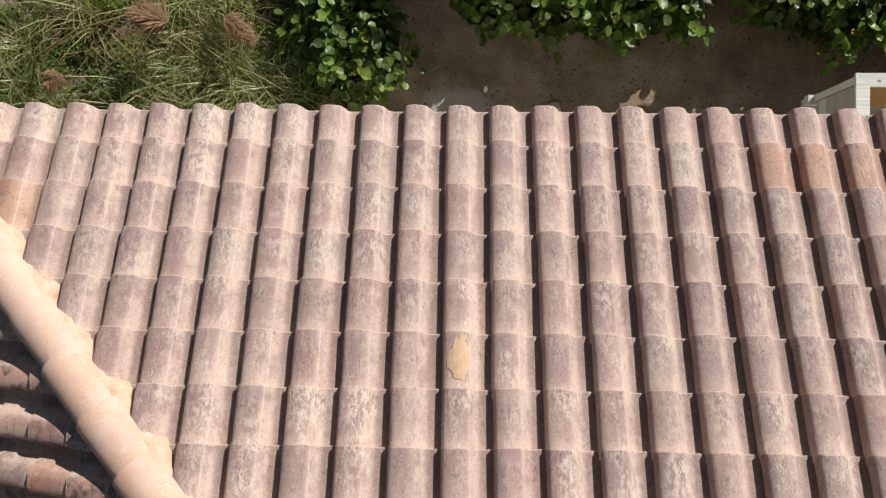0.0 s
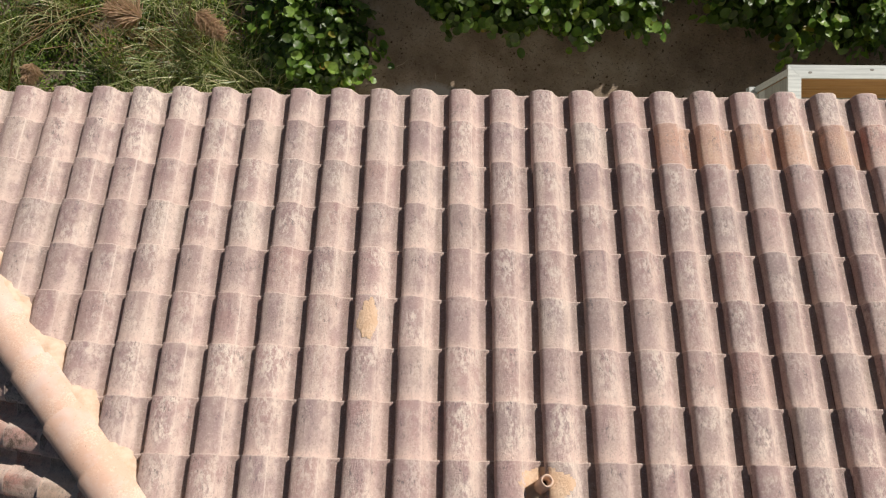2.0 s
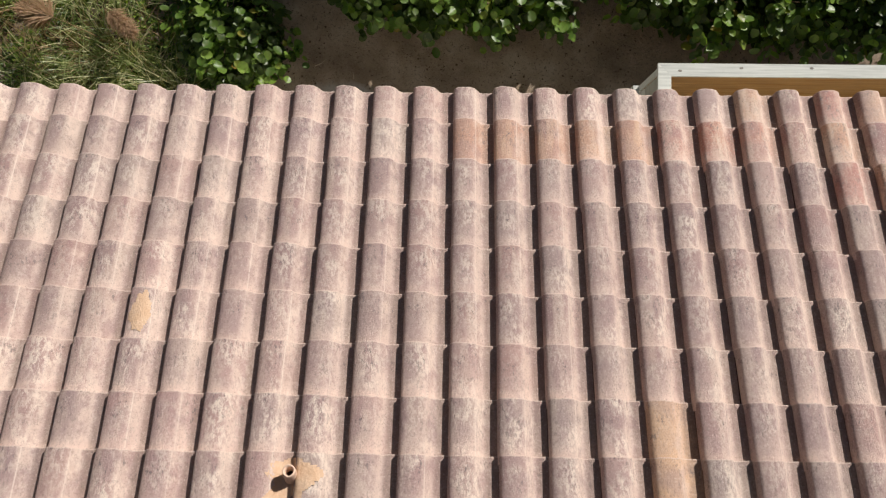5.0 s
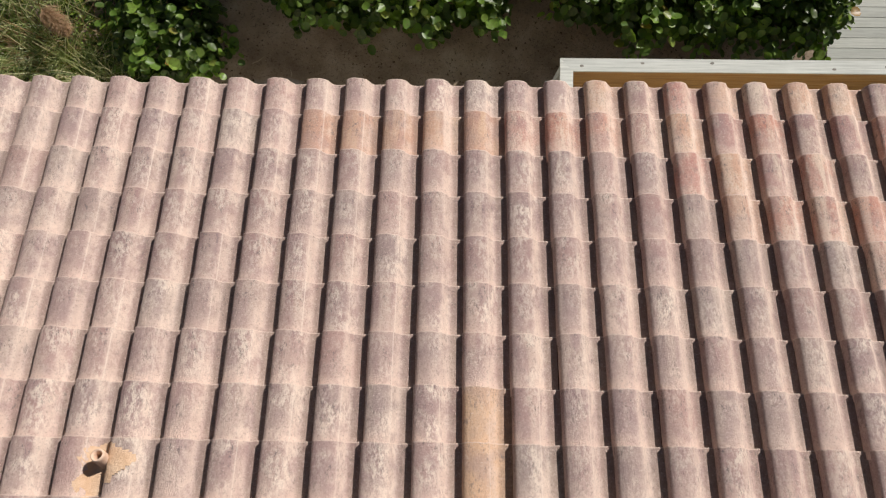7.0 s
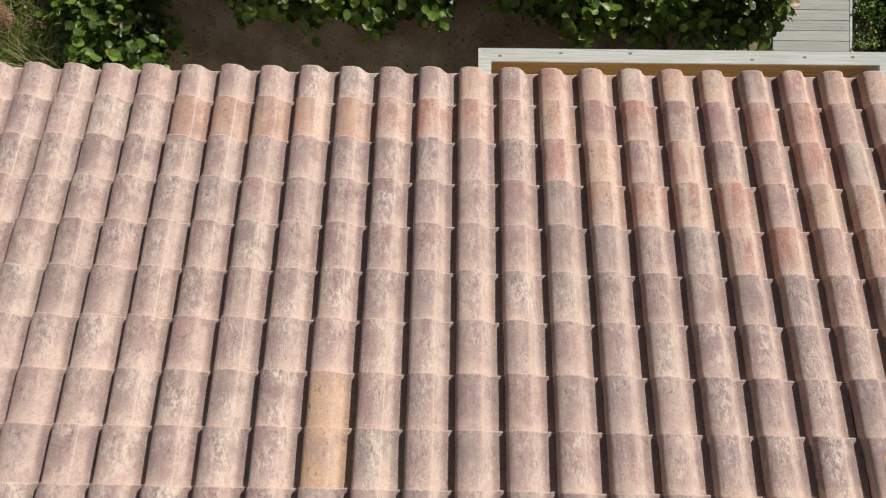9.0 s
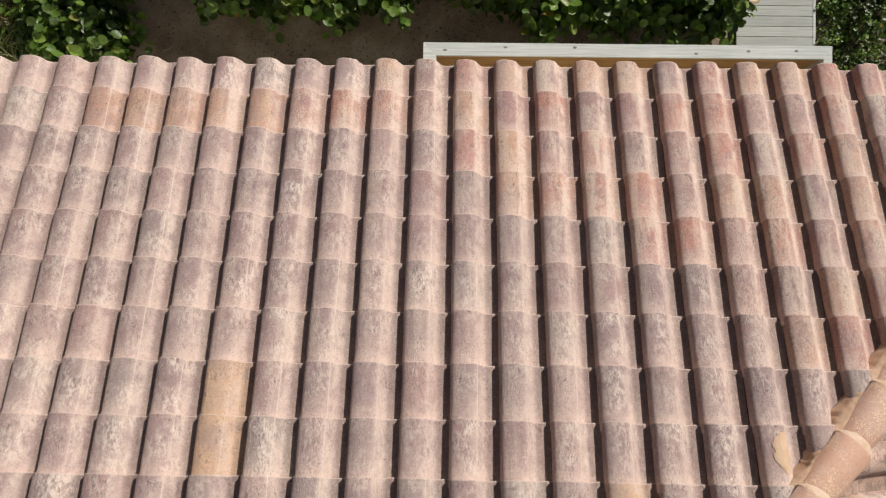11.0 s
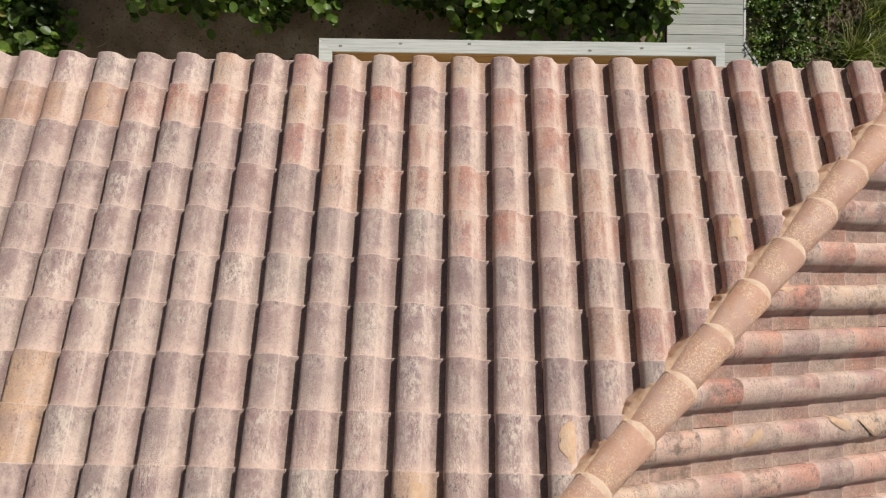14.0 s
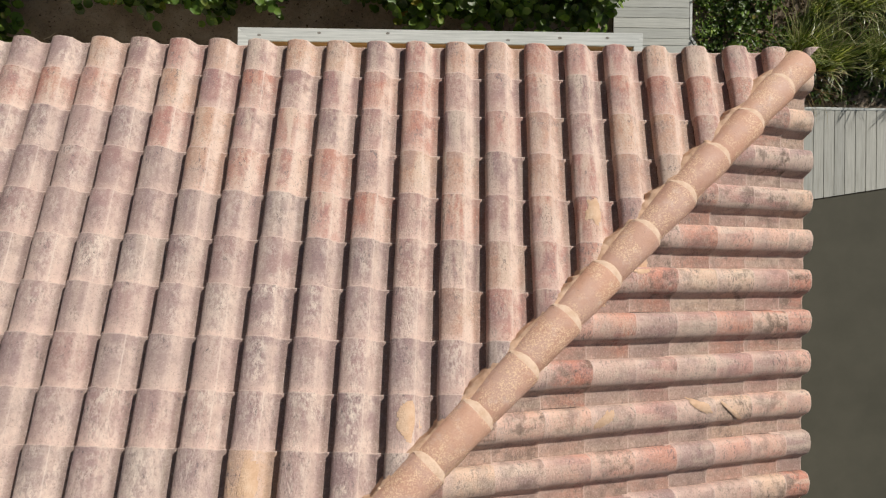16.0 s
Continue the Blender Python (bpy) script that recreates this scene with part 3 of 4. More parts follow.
def bed_mesh(name, length, seed, out_l, out_r, high, mat):
    """The ragged mortar bed on both sides of a hip: y up the hip; its edges step with the courses and spill over the tiles."""
    step = 0.015
    n = int(length / step)
    period = GAUGE * CP * math.sqrt(2) / math.cos(radians(hip_tilt))
    verts, faces = [], []
    drop = TP * 0.7071
    for k in range(n + 1):
        y = k * step
        for side, out in ((-1, out_l), (1, out_r)):
            saw = (y / period + 0.62) % 1.0
            wave = 0.35 + 0.65 * abs(math.sin(math.pi * saw))
            ragged = noise.noise((y * 9, seed * 3.1 + side, 0)) * 0.025 + noise.noise((y * 31, seed + side, 4)) * 0.014
            o = CAP_R * 0.98 + out * wave + max(ragged, -0.015)
            for s, zz in ((0.06, high), (CAP_R * 0.9, high + 0.008), ((CAP_R + o) / 2 + 0.01, high), (o, high - 0.022), (o + 0.008, 0.0)):
                verts.append((side * s, y, zz - s * drop + noise.noise((y * 14, s * 20, side)) * (0.009 if mat is mortar_brown else 0.004)))
    for k in range(n):
        for side in (0, 1):
            for q in range(4):
                a = k * 10 + side * 5 + q
                f = (a, a + 1, a + 11, a + 10)
                faces.append(f if side else tuple(reversed(f)))
    return mesh_from(name, verts, faces, mat, True)


def crumb(size_, seed):
    """A small broken lump."""
    bm = bmesh.new()
    bmesh.ops.create_icosphere(bm, subdivisions=1, radius=size_)
    vs = [v.co * (1 + 0.7 * noise.noise(v.co * 90 + Vector((seed, 0, 0)))) for v in bm.verts]
    bm.verts.index_update()
    fs = [tuple(v.index for v in f.verts) for f in bm.faces]
    bm.free()
    return vs, fs


caps = {135: [cap_mesh("hip_cap", s, cap_clay) for s in range(3)], 225: [cap_mesh("hip_cap", s, cap_pale, 0.5, 1.27, 1.05) for s in range(3)]}
joints = [joint_mesh("joint", s) for s in range(4)]
for name, corner, turn, bed_out, seed in (("hip_ridge", (RIGHT, 0.0), 135, (-0.03, 0.045), 2), ("hip_ridge", (LEFT, 0.0), 225, (0.08, -0.05), 5)):
    axis = pose(corner[0], corner[1], 0.0, 0, 0, turn) @ pose(0, 0, 0, hip_tilt)
    hip = empty(name, (corner[0], corner[1], 0), "row of half-round clay hip caps bedded in mortar", "hip ridge", "hip ridges", "structure")
    child("mortar_bed", bed_mesh("mortar_bed", hip_length - 0.25, seed, *bed_out, 0.08 if turn == 135 else 0.106, mortar_brown if turn == 135 else mortar), hip, axis @ pose(0, 0.2, 0), "ragged cream mortar bed")
    k = 0
    y = 0.2
    while y < hip_length - 0.2:
        place = axis @ pose(rng.uniform(-0.006, 0.006) - (0.022 if turn == 225 else 0.0), y, 0.032 + rng.uniform(-0.003, 0.003), -2.4 if turn == 135 else -1.2, 0, rng.uniform(-1, 1))
        cap = child("hip_cap", caps[turn][k % 3], hip, place)
        if k and turn == 135:
            child("joint", joints[k % 4], hip, place, "cream mortar joint")
        y = 0.50 + CAP_STEP * k
        k += 1
    # crumbs of mortar dropped along the bed
    verts, faces = [], []
    for c in range(70 if turn == 135 else 12):
        size_ = rng.choice((0.005, 0.006, 0.008, 0.010, 0.013))
        side_ = rng.choice((-1, 1))
        off_ = CAP_R + rng.uniform(-0.005, 0.02)
        vs, fs = crumb(size_, rng.randrange(1000))
        m = axis @ pose(side_ * off_, rng.uniform(0.4, hip_length - 0.4), 0.078 - off_ * TP * 0.7071)
        o = len(verts)
        verts += [m @ v for v in vs]
        faces += [tuple(q + o for q in f) for f in fs]
    child("mortar_crumbs", mesh_from("mortar_crumbs", verts, faces, smear_mortar if turn == 135 else mortar), hip, label="loose crumbs of mortar", kind="stuff")

for name, at, turn, tilt, span in (("ridge_caps", (LEFT + RIDGE, -RIDGE, RIDGE * TP), -90, 0.0, RIGHT - LEFT - 2 * RIDGE), ("hip_ridge", (RIGHT, -DEPTH, 0), 45, hip_tilt, hip_length), ("hip_ridge", (LEFT, -DEPTH, 0), -45, hip_tilt, hip_length)):
    axis = pose(*at, 0, 0, turn) @ pose(0, 0, 0, tilt)
    line = empty(name, at, "row of half-round clay caps along the roof edge", "hip ridge", "hip ridges", "structure")
    for k in range(int(span / CAP_STEP)):
        child("hip_cap", caps[135][k % 3], line, axis @ pose(0, 0.2 * (tilt > 0) + CAP_STEP * k, 0.03, -2.4))

# ---------------------------------------------------------------- balcony parapet below the eave
PX0, PX1, PY0, PY1, PZ = 4.75, 9.46, 0.87, 1.02, -2.44
parapet = empty("balcony_parapet", (PX0, PY1, PZ - 1.0), "timber balcony parapet with weathered white cap and honey pine boards", "parapet")
child("cap_rail", prism_mesh("cap_rail", [(PX0, PY1), (PX0 + 0.15, PY0), (PX1 - 0.10, PY0), (PX1, PY1)], PZ - 0.035, PZ, cap_wood), parapet, label="weathered white cap rail")
for name, a, b_ in (("side_cap", PX0, PX0 + 0.15), ("side_cap", PX1 - 0.10, PX1)):
    o = [(a, -0.6), (b_, -0.6), (b_, PY0), (a, PY1)] if a == PX0 else [(a, -0.6), (b_, -0.6), (b_, PY1), (a, PY0)]
    child(name, prism_mesh(name, o, PZ - 0.035, PZ - 0.001, cap_wood), parapet, label="weathered white cap rail")
for k in range(5):
    z1 = PZ - 0.037 - k * 0.19
    child("board", box_mesh("board", PX0 + 0.05, PX1 - 0.05, PY0 + 0.035, PY0 + 0.075, z1 - 0.186, z1, pine), parapet)
    for x in (PX0 + 0.03, PX1 - 0.07) if k < 4 else ():
        child("side_board", box_mesh("side_board", x, x + 0.04, -0.58, PY0 + 0.03, z1 - 0.186, z1, deck_y), parapet)
for x in (PX0 + 0.03, PX1 - 0.07):
    child("lower_rail", box_mesh("lower_rail", x, x + 0.045, -0.58, PY0 + 0.03, PZ - 0.75, PZ - 0.6, cap_wood), parapet, label="weathered white lower rail")
child("bracket", box_mesh("bracket", PX0 - 0.05, PX0 + 0.1, PY1 - 0.14, PY1 - 0.02, PZ - 0.93, PZ - 0.84, cap_wood), parapet, label="small white bracket block")
child("corner_post", box_mesh("corner_post", PX0 + 0.03, PX0 + 0.1, PY1 - 0.1, PY1 - 0.02, PZ - 1.0, PZ - 0.04, cap_wood), parapet)
balcony = tagged(new("balcony_floor", box_mesh("balcony_floor", PX0 + 0.02, PX1 - 0.02, -0.6, PY1 - 0.02, PZ - 1.12, PZ - 1.0, deck_x)), "grey timber balcony floor", "balcony", kind="structure")

# ---------------------------------------------------------------- decks
BOARD = 0.185


def deck_strip(name, outline, along_x, lo, hi, label):
    """A deck of boards cut to an outline."""
    deck = empty(name, (outline[0][0], outline[0][1], GROUND), label, "deck", kind="structure")
    n = len(outline)
    k = lo
    while k < hi:
        bm = box_bm(*((-30, 40, k, k + BOARD - 0.008) if along_x else (k, k + BOARD - 0.008, -30, 40)), DECK - 0.035, DECK, 0.003)
        for i in range(n):
            a, c = Vector((*outline[i], 0)), Vector((*outline[(i + 1) % n], 0))
            d = c - a
            bmesh.ops.bisect_plane(bm, geom=bm.verts[:] + bm.edges[:] + bm.faces[:], plane_co=a, plane_no=(d.y, -d.x, 0), clear_outer=True)
            cut = [e for e in bm.edges if e.is_boundary]
            if cut:
                bmesh.ops.holes_fill(bm, edges=cut)
        if bm.verts:
            child("board", bm_mesh("board", bm, deck_x if along_x else deck_y), deck)
        else:
            bm.free()
        k += BOARD
    inner = outline
    child("bearer", prism_mesh("bearer", inner, GROUND - 0.1, DECK - 0.04, dark_soil), deck, label="dark framing under the boards")
    return deck


deck_strip("walkway_deck", [(10.12, 2.35), (11.46, 2.35), (11.46, 9.0), (10.12, 9.0)], True, 2.35, 9.0, "grey weathered board walkway between the bushes")
deck_strip("landing_deck", [(10.12, -0.55), (13.2, -0.55), (12.3, 1.12), (11.46, 2.345), (10.12, 2.345)], True, -0.55, 2.4, "grey weathered board landing beside the house")
deck_strip("side_deck", [(13.2, -0.55), (19.0, 0.45), (19.0, 1.115), (12.31, 1.115)], False, 12.2, 19.0, "grey weathered board deck running past the corner")
tagged(new("patio_slab", prism_mesh("patio_slab", [(10.2, -0.62), (13.2, -0.57), (19.0, 0.42), (19.0, -12.0), (10.2, -12.0)][::-1], GROUND - 0.1, DECK + 0.02, olive)), "smooth olive-grey patio slab beside the house", "patio", kind="structure")



def edge_board(name, a, c, label):
    """A narrow board laid on edge along a deck's side, from a to c."""
    a, c = Vector(a), Vector(c)
    d = c - a
    me = box_mesh(name, 0.0, d.length, 0.004, 0.05, GROUND - 0.05, DECK + 0.006, cap_wood)
    ob = tagged(new(name, me), label, "edge board", kind="structure")
    ob.matrix_world = Matrix.Translation((a.x, a.y, 0)) @ pose(0, 0, 0, 0, 0, math.degrees(math.atan2(d.y, d.x)))
    return ob


edge_board("trim", (11.46, 9.0), (11.46, 2.36), "pale edge board along the walkway")
edge_board("trim", (11.48, 2.34), (12.30, 1.14), "pale edge board along the landing")
edge_board("trim", (12.34, 1.116), (19.0, 1.116), "pale edge board along the side deck")

# ---------------------------------------------------------------- vent pipe and mortar smears on the tiles
def on_front(i, row_at, up=0.0):
    """A place on the front slope: tiles across, courses up, metres off the slope."""
    return FRONT @ Vector((i * WIDE, FIRST + (row_at - 1) * GAUGE, up))


def vent_pipe():
    at = on_front(5.0, 8.40, -0.005)
    thing = empty("vent_pipe", at, "short clay vent pipe stub set in mortar on the roof", "vent pipe")
    lean = FRONT.to_3x3().to_4x4()
    place = Matrix.Translation(at) @ lean @ pose(-0.02, 0.0, 0.04, 10, 6, 0) @ Matrix.Diagonal((0.86, 0.86, 1.0, 1))
    n = 14
    verts, faces = [], []
    for z, r in ((-0.04, 0.048), (0.10, 0.044), (0.125, 0.042), (0.128, 0.034), (0.10, 0.026), (0.02, 0.024)):
        for k in range(n):
            w = 2 * math.pi * k / n
            verts.append((math.cos(w) * r, math.sin(w) * r, z + 0.004 * math.sin(3 * w)))
    for j in range(5):
        for k in range(n):
            q = (k + 1) % n
            faces.append((j * n + k, j * n + q, (j + 1) * n + q, (j + 1) * n + k))
    child("stub", mesh_from("stub", verts, faces, pipe_clay, True), thing, place)
    # near-black disc inside the stub, the bore's shade as a colour
    child("bore", mesh_from("bore", [(math.cos(2 * math.pi * k / n) * 0.025, math.sin(2 * math.pi * k / n) * 0.025, 0.03) for k in range(n)], [tuple(range(n))], pipe_shade), thing, place, "near-black disc coloured as the hole's shade")
    return thing


vent_pipe()


def smear(name, at, slope, size, seed, across=(0.0, 1.0), label="cream mortar smear on the tile"):
    """A thin ragged coat of mortar that follows the tile's roll: at gives tiles across and metres up the slope; size in tile widths and metres."""
    r = random.Random(seed)
    nx_, ny_ = 20, 22
    x0, y0, off = at
    verts, faces = [], []

    def height(u):
        u = u % 1.0
        for (a, ha), (b_, hb) in zip(PROFILE[2:], PROFILE[3:]):
            if a <= u <= b_:
                return ha + (hb - ha) * (u - a) / (b_ - a)
        return 0.0
    for j in range(ny_ + 1):
        v = j / ny_
        for i in range(nx_ + 1):
            u = i / nx_
            edge = 0.4 * noise.noise((seed * 2.3 + u * 2, v * 2.5, 1)) + 0.12 * noise.noise((seed + u * 9, v * 11, 2))
            uu = x0 + size[0] * (u - 0.5) * (1 + edge * 0.7) + across[0] * (v - 0.5)
            y = y0 + size[1] * (v - 0.5) * (1 + edge * 0.5)
            k = (y - FIRST) / GAUGE
            part = k - math.floor(k)
            lift = LIFT * (1 - part * GAUGE / (GAUGE + OVER))
            rim = max(0.0, 1 - math.hypot(2 * u - 1, 2 * v - 1))
            verts.append(slope @ Vector((uu * WIDE + off, y, height(uu) + lift - SINK + 0.004 + 0.005 * rim)))
    for j in range(ny_):
        for i in range(nx_):
            a = j * (nx_ + 1) + i
            far = math.hypot((i + 0.5) / nx_ * 2 - 1, (j + 0.5) / ny_ * 2 - 1)
            if far < 0.92 + 0.35 * noise.noise((seed * 7 + i * 0.2, j * 0.2, 9)):
                faces.append((a, a + 1, a + nx_ + 2, a + nx_ + 1))
    me = mesh_from(name, verts, faces, smear_mortar, True)
    return child(name, me, roof, label=label)


def up_slope(row_at):
    return FIRST + (row_at - 1) * GAUGE


smear("mortar_smear", (1.34, up_slope(5.5), 0), FRONT, (0.45, 0.29), 3)
smear("mortar_smear", (5.0, up_slope(8.42), 0), FRONT, (1.1, 0.24), 8)
smear("mortar_smear", (4.72, up_slope(8.75), 0), FRONT, (0.5, 0.22), 9)
smear("mortar_smear", (27.4, up_slope(4.35), 0), FRONT, (0.42, 0.2), 5)
smear("mortar_smear", (23.45, up_slope(8.45), 0), FRONT, (0.45, 0.24), 6)
smear("mortar_smear", (20.45, up_slope(9.5), 0), FRONT, (0.35, 0.3), 13)
smear("mortar_smear", (3.25, up_slope(5.7), SIDE_START), SIDE, (0.28, 0.16), 14, (0.3, 0))
smear("mortar_smear", (3.15, up_slope(3.35), SIDE_START), SIDE, (0.28, 0.18), 15, (-0.2, 0))
smear("mortar_smear", (3.32, up_slope(2.55), SIDE_START), SIDE, (0.16, 0.2), 16, (-0.5, 0))
smear("mortar_smear", (-0.05, up_slope(4.85), SIDE_START), SIDE, (0.4, 0.2), 17)

# ---------------------------------------------------------------- plants
def leaf_shape(seed, length=1.0, wide=0.92):
    """A round, slightly cupped leaf of unit size with a folded midrib; lies in x-y, stalk at the origin."""
    r = random.Random(seed)
    rim = []
    for k in range(9):
        w = math.pi * (-0.5 + k / 8.0)
        rim.append((math.cos(w), 0.5 + 0.5 * math.sin(w)))
    verts = [(0, 0, 0), (0, 0.5 * length, -0.05), (0, length, -0.02)]
    faces = []
    for side in (-1, 1):
        first = len(verts)
        for c, y in rim[1:-1]:
            verts.append((side * c * 0.5 * wide, y * length, 0.10 * c + r.uniform(-0.03, 0.05)))
        ring = [0] + list(range(first, len(verts))) + [2]
        for a, b_ in zip(ring, ring[1:]):
            faces.append((1, a, b_) if side == 1 else (1, b_, a))
    return verts, faces


leaf_meshes = []
for s in range(4):
    v, f = leaf_shape(s, 1.0, 0.98 if s < 2 else 0.8)
    leaf_meshes.append(mesh_from("leaf", v, f, leaf_round, True))


def shrub(name, x, y, rx, ry, tall, leaves, seed, label, group, size=(0.11, 0.19), inner=500, low=0.05):
    """A broad-leaved shrub: bent stems, single outer leaves, and dense inner foliage."""
    r = random.Random(seed)
    thing = empty(name, (x, y, GROUND), label, "shrub", group)
    verts, faces = [], []
    for k in range(7):
        w = r.uniform(0, 6.28)
        q = r.uniform(0.35, 0.85)
        tip = Vector((x + rx * q * math.cos(w), y + ry * q * math.sin(w), GROUND + tall * math.sqrt(max(0.05, 1 - q * q)) * 0.92))
        root = Vector((x + r.uniform(-0.1, 0.1), y + r.uniform(-0.1, 0.1), GROUND - 0.05))
        mid = root.lerp(tip, 0.5) + Vector((r.uniform(-0.1, 0.1), r.uniform(-0.1, 0.1), 0.15))
        vs, fs = tube([root, mid, tip], [0.022, 0.015, 0.006], 5)
        o = len(verts)
        verts += vs
        faces += [tuple(i + o for i in f_) for f_ in fs]
    child("stems", mesh_from("stems", verts, faces, bark, True), thing, label="brown woody stems")

    def spot(shell):
        w = r.uniform(0, 2 * math.pi)
        c = r.uniform(low, 1.0)
        sn = math.sqrt(1 - c * c)
        bulge = 1 + 0.42 * noise.noise((math.cos(w) * 1.7 + seed, math.sin(w) * 1.7, c * 2)) + 0.25 * noise.noise((math.cos(w) * 5, math.sin(w) * 5 + seed, c * 5))
        p = Vector((rx * sn * math.cos(w), ry * sn * math.sin(w), tall * (0.25 + 0.75 * c))) * (bulge * shell)
        out = Vector((math.cos(w) * sn, math.sin(w) * sn, c))
        return Vector((x, y, GROUND)) + p, out

    def turn_for(out):
        n = (out * 0.6 + Vector((0.25, 0.3, 0.75)) + Vector((r.gauss(0, 0.55), r.gauss(0, 0.55), r.gauss(0, 0.3)))).normalized()
        return n.to_track_quat("Z", "Y").to_matrix().to_4x4() @ pose(0, 0, 0, 0, 0, r.uniform(0, 360))
    for k in range(leaves):
        # leaves sit in rosettes of five at the shoots' tips
        if k % 5 == 0:
            tip, out = spot(r.uniform(0.78, 1.1))
        sz = r.uniform(*size)
        p = tip + Vector((r.gauss(0, 0.55), r.gauss(0, 0.55), r.gauss(0, 0.3))) * sz
        child("leaf", leaf_meshes[r.randrange(4)], thing, Matrix.Translation(p) @ turn_for(out) @ Matrix.Diagonal((sz, sz, sz, 1)))
    verts, faces = [], []
    for k in range(inner):
        p, out = spot(r.uniform(0.45, 0.9))
        sz = r.uniform(*size)
        m = Matrix.Translation(p) @ turn_for(out) @ Matrix.Diagonal((sz, sz, sz, 1))
        v, f = leaf_shape(k % 7)
        o = len(verts)
        verts += [m @ Vector(c) for c in v]
        faces += [tuple(i + o for i in q) for q in f]
    child("inner_foliage", mesh_from("inner_foliage", verts, faces, leaf_shaded, True), thing, label="dense inner leaves with shade in their colour", kind="stuff")
    return thing


ROUND = "sprawling shrub with round glossy green leaves on the sand"
shrub("shrub", -1.42, 2.45, 1.05, 1.05, 1.2, 300, 1, ROUND, "round-leaved shrubs", inner=1300)
shrub("shrub", -1.5, 3.9, 1.1, 1.0, 1.4, 150, 2, ROUND, "round-leaved shrubs", inner=600)
for k, (sx, sy, rx, ry, tall) in enumerate(((0.95, 3.45, 0.75, 0.95, 1.25), (2.0, 3.25, 0.85, 0.95, 1.3), (3.1, 3.2, 0.8, 0.95, 1.25), (3.95, 3.35, 0.65, 0.9, 1.2),
                                            (5.7, 3.35, 0.65, 0.85, 1.2), (6.7, 3.15, 0.8, 0.95, 1.3), (7.75, 3.1, 0.8, 0.95, 1.35), (8.75, 3.05, 0.8, 0.95, 1.35), (9.5, 3.1, 0.6, 0.9, 1.25))):
    shrub("shrub", sx, sy + 0.08, rx, ry, tall + 0.28, 240, 20 + k, ROUND, "round-leaved shrubs", inner=700)
# taller shrubs added behind, out of view, to keep sun off the sand
for k in range(7):
    shrub("shrub", 1.1 + k * 1.45, 5.1 + 0.3 * (k % 2), 1.0, 1.0, 3.0 + 0.25 * math.sin(k * 2.1), 40, 50 + k, "added tall shrub out of view that shades the sand", "tall shrubs", (0.13, 0.2), 1300, 0.05)
shrub("shrub", 12.4, 3.2, 0.7, 0.95, 0.45, 240, 70, "dark small-leaved shrub beside the board walkway", "small-leaved shrubs", (0.04, 0.08), 900)
shrub("shrub", 12.3, 4.6, 0.5, 0.8, 0.5, 100, 71, "dark small-leaved shrub beside the board walkway", "small-leaved shrubs", (0.04, 0.09), 700)


def grass(name, clumps, blades, mat, seed, label, length=(0.35, 0.75), width=0.008, spread=0.35, lean=(0.0, 0.0), flat=0.8):
    """Bent blades in clumps, one mesh."""
    r = random.Random(seed)
    verts, faces = [], []
    for cx, cy, rad, count in clumps:
        for k in range(int(count * blades)):
            w = r.uniform(0, 2 * math.pi)
            q = rad * math.sqrt(r.random())
            bx, by = cx + q * math.cos(w), cy + q * math.sin(w)
            ln = r.uniform(*length)
            w2 = w + r.gauss(0, 0.7)
            d = Vector((math.cos(w2) * spread * (0.4 + q / rad) + lean[0] + r.gauss(0, 0.15), math.sin(w2) * spread * (0.4 + q / rad) + lean[1] + r.gauss(0, 0.15), 0))
            p0 = Vector((bx, by, GROUND - 0.02))
            side = Vector((-d.y, d.x, 0)).normalized() if d.length > 0.01 else Vector((1, 0, 0))
            wd = width * r.uniform(0.6, 1.3)
            o = len(verts)
            bend = r.uniform(0.7, 1.5) * flat
            for s_, ww in ((0, 1.0), (0.4, 1.0), (0.75, 0.7)):
                p = p0 + Vector((0, 0, ln * s_ * (1 - 0.35 * bend * s_))) + d * (ln * 1.6 * s_ ** 1.6 * bend)
                verts += [p - side * wd * ww, p + side * wd * ww]
            verts.append(p0 + Vector((0, 0, ln * (1 - 0.5 * bend))) + d * (ln * 1.6 * bend))
            faces += [(o, o + 1, o + 3, o + 2), (o + 2, o + 3, o + 5, o + 4), (o + 4, o + 5, o + 6)]
    return tagged(new(name, mesh_from(name, verts, faces, mat, True)), label, "grass", kind="stuff")


r = random.Random(9)
clumps = [(r.uniform(-7.5, -1.9), r.uniform(0.9, 3.6), r.uniform(0.15, 0.4), r.uniform(0.6, 1.3)) for k in range(42)]
clumps = [c for c in clumps if not (c[0] > -2.2 and c[1] > 1.5)]
clumps += [(-3.3, 1.9, 0.35, 3), (-2.7, 1.7, 0.3, 3), (-3.6, 2.4, 0.35, 2.5), (-2.3, 1.5, 0.25, 2)]
grass("grass", clumps, 50, grass_green, 31, "long pale-green coastal grass in loose tufts", (0.5, 1.15), 0.0075, 0.55, (0.06, -0.1), 0.7)
grass("dry_grass", [(r.uniform(-7.5, -2.2), r.uniform(1.0, 3.6), 0.3, 1) for k in range(12)], 55, grass_dry, 32, "dry straw-coloured grass between the green tufts", (0.35, 0.8), 0.006, 0.7)
clumps = [(r.uniform(12.9, 17.5), r.uniform(1.5, 3.4), r.uniform(0.12, 0.24), r.uniform(0.8, 1.5)) for k in range(26)]
clumps += [(r.uniform(13.6, 17.5), r.uniform(3.4, 4.6), r.uniform(0.12, 0.24), r.uniform(0.6, 1.1)) for k in range(9)]
grass("grass", clumps, 130, grass_fresh, 33, "tall arching green grass beside the deck", (0.55, 1.1), 0.0075, 0.38, (0.02, 0.16), 0.65)
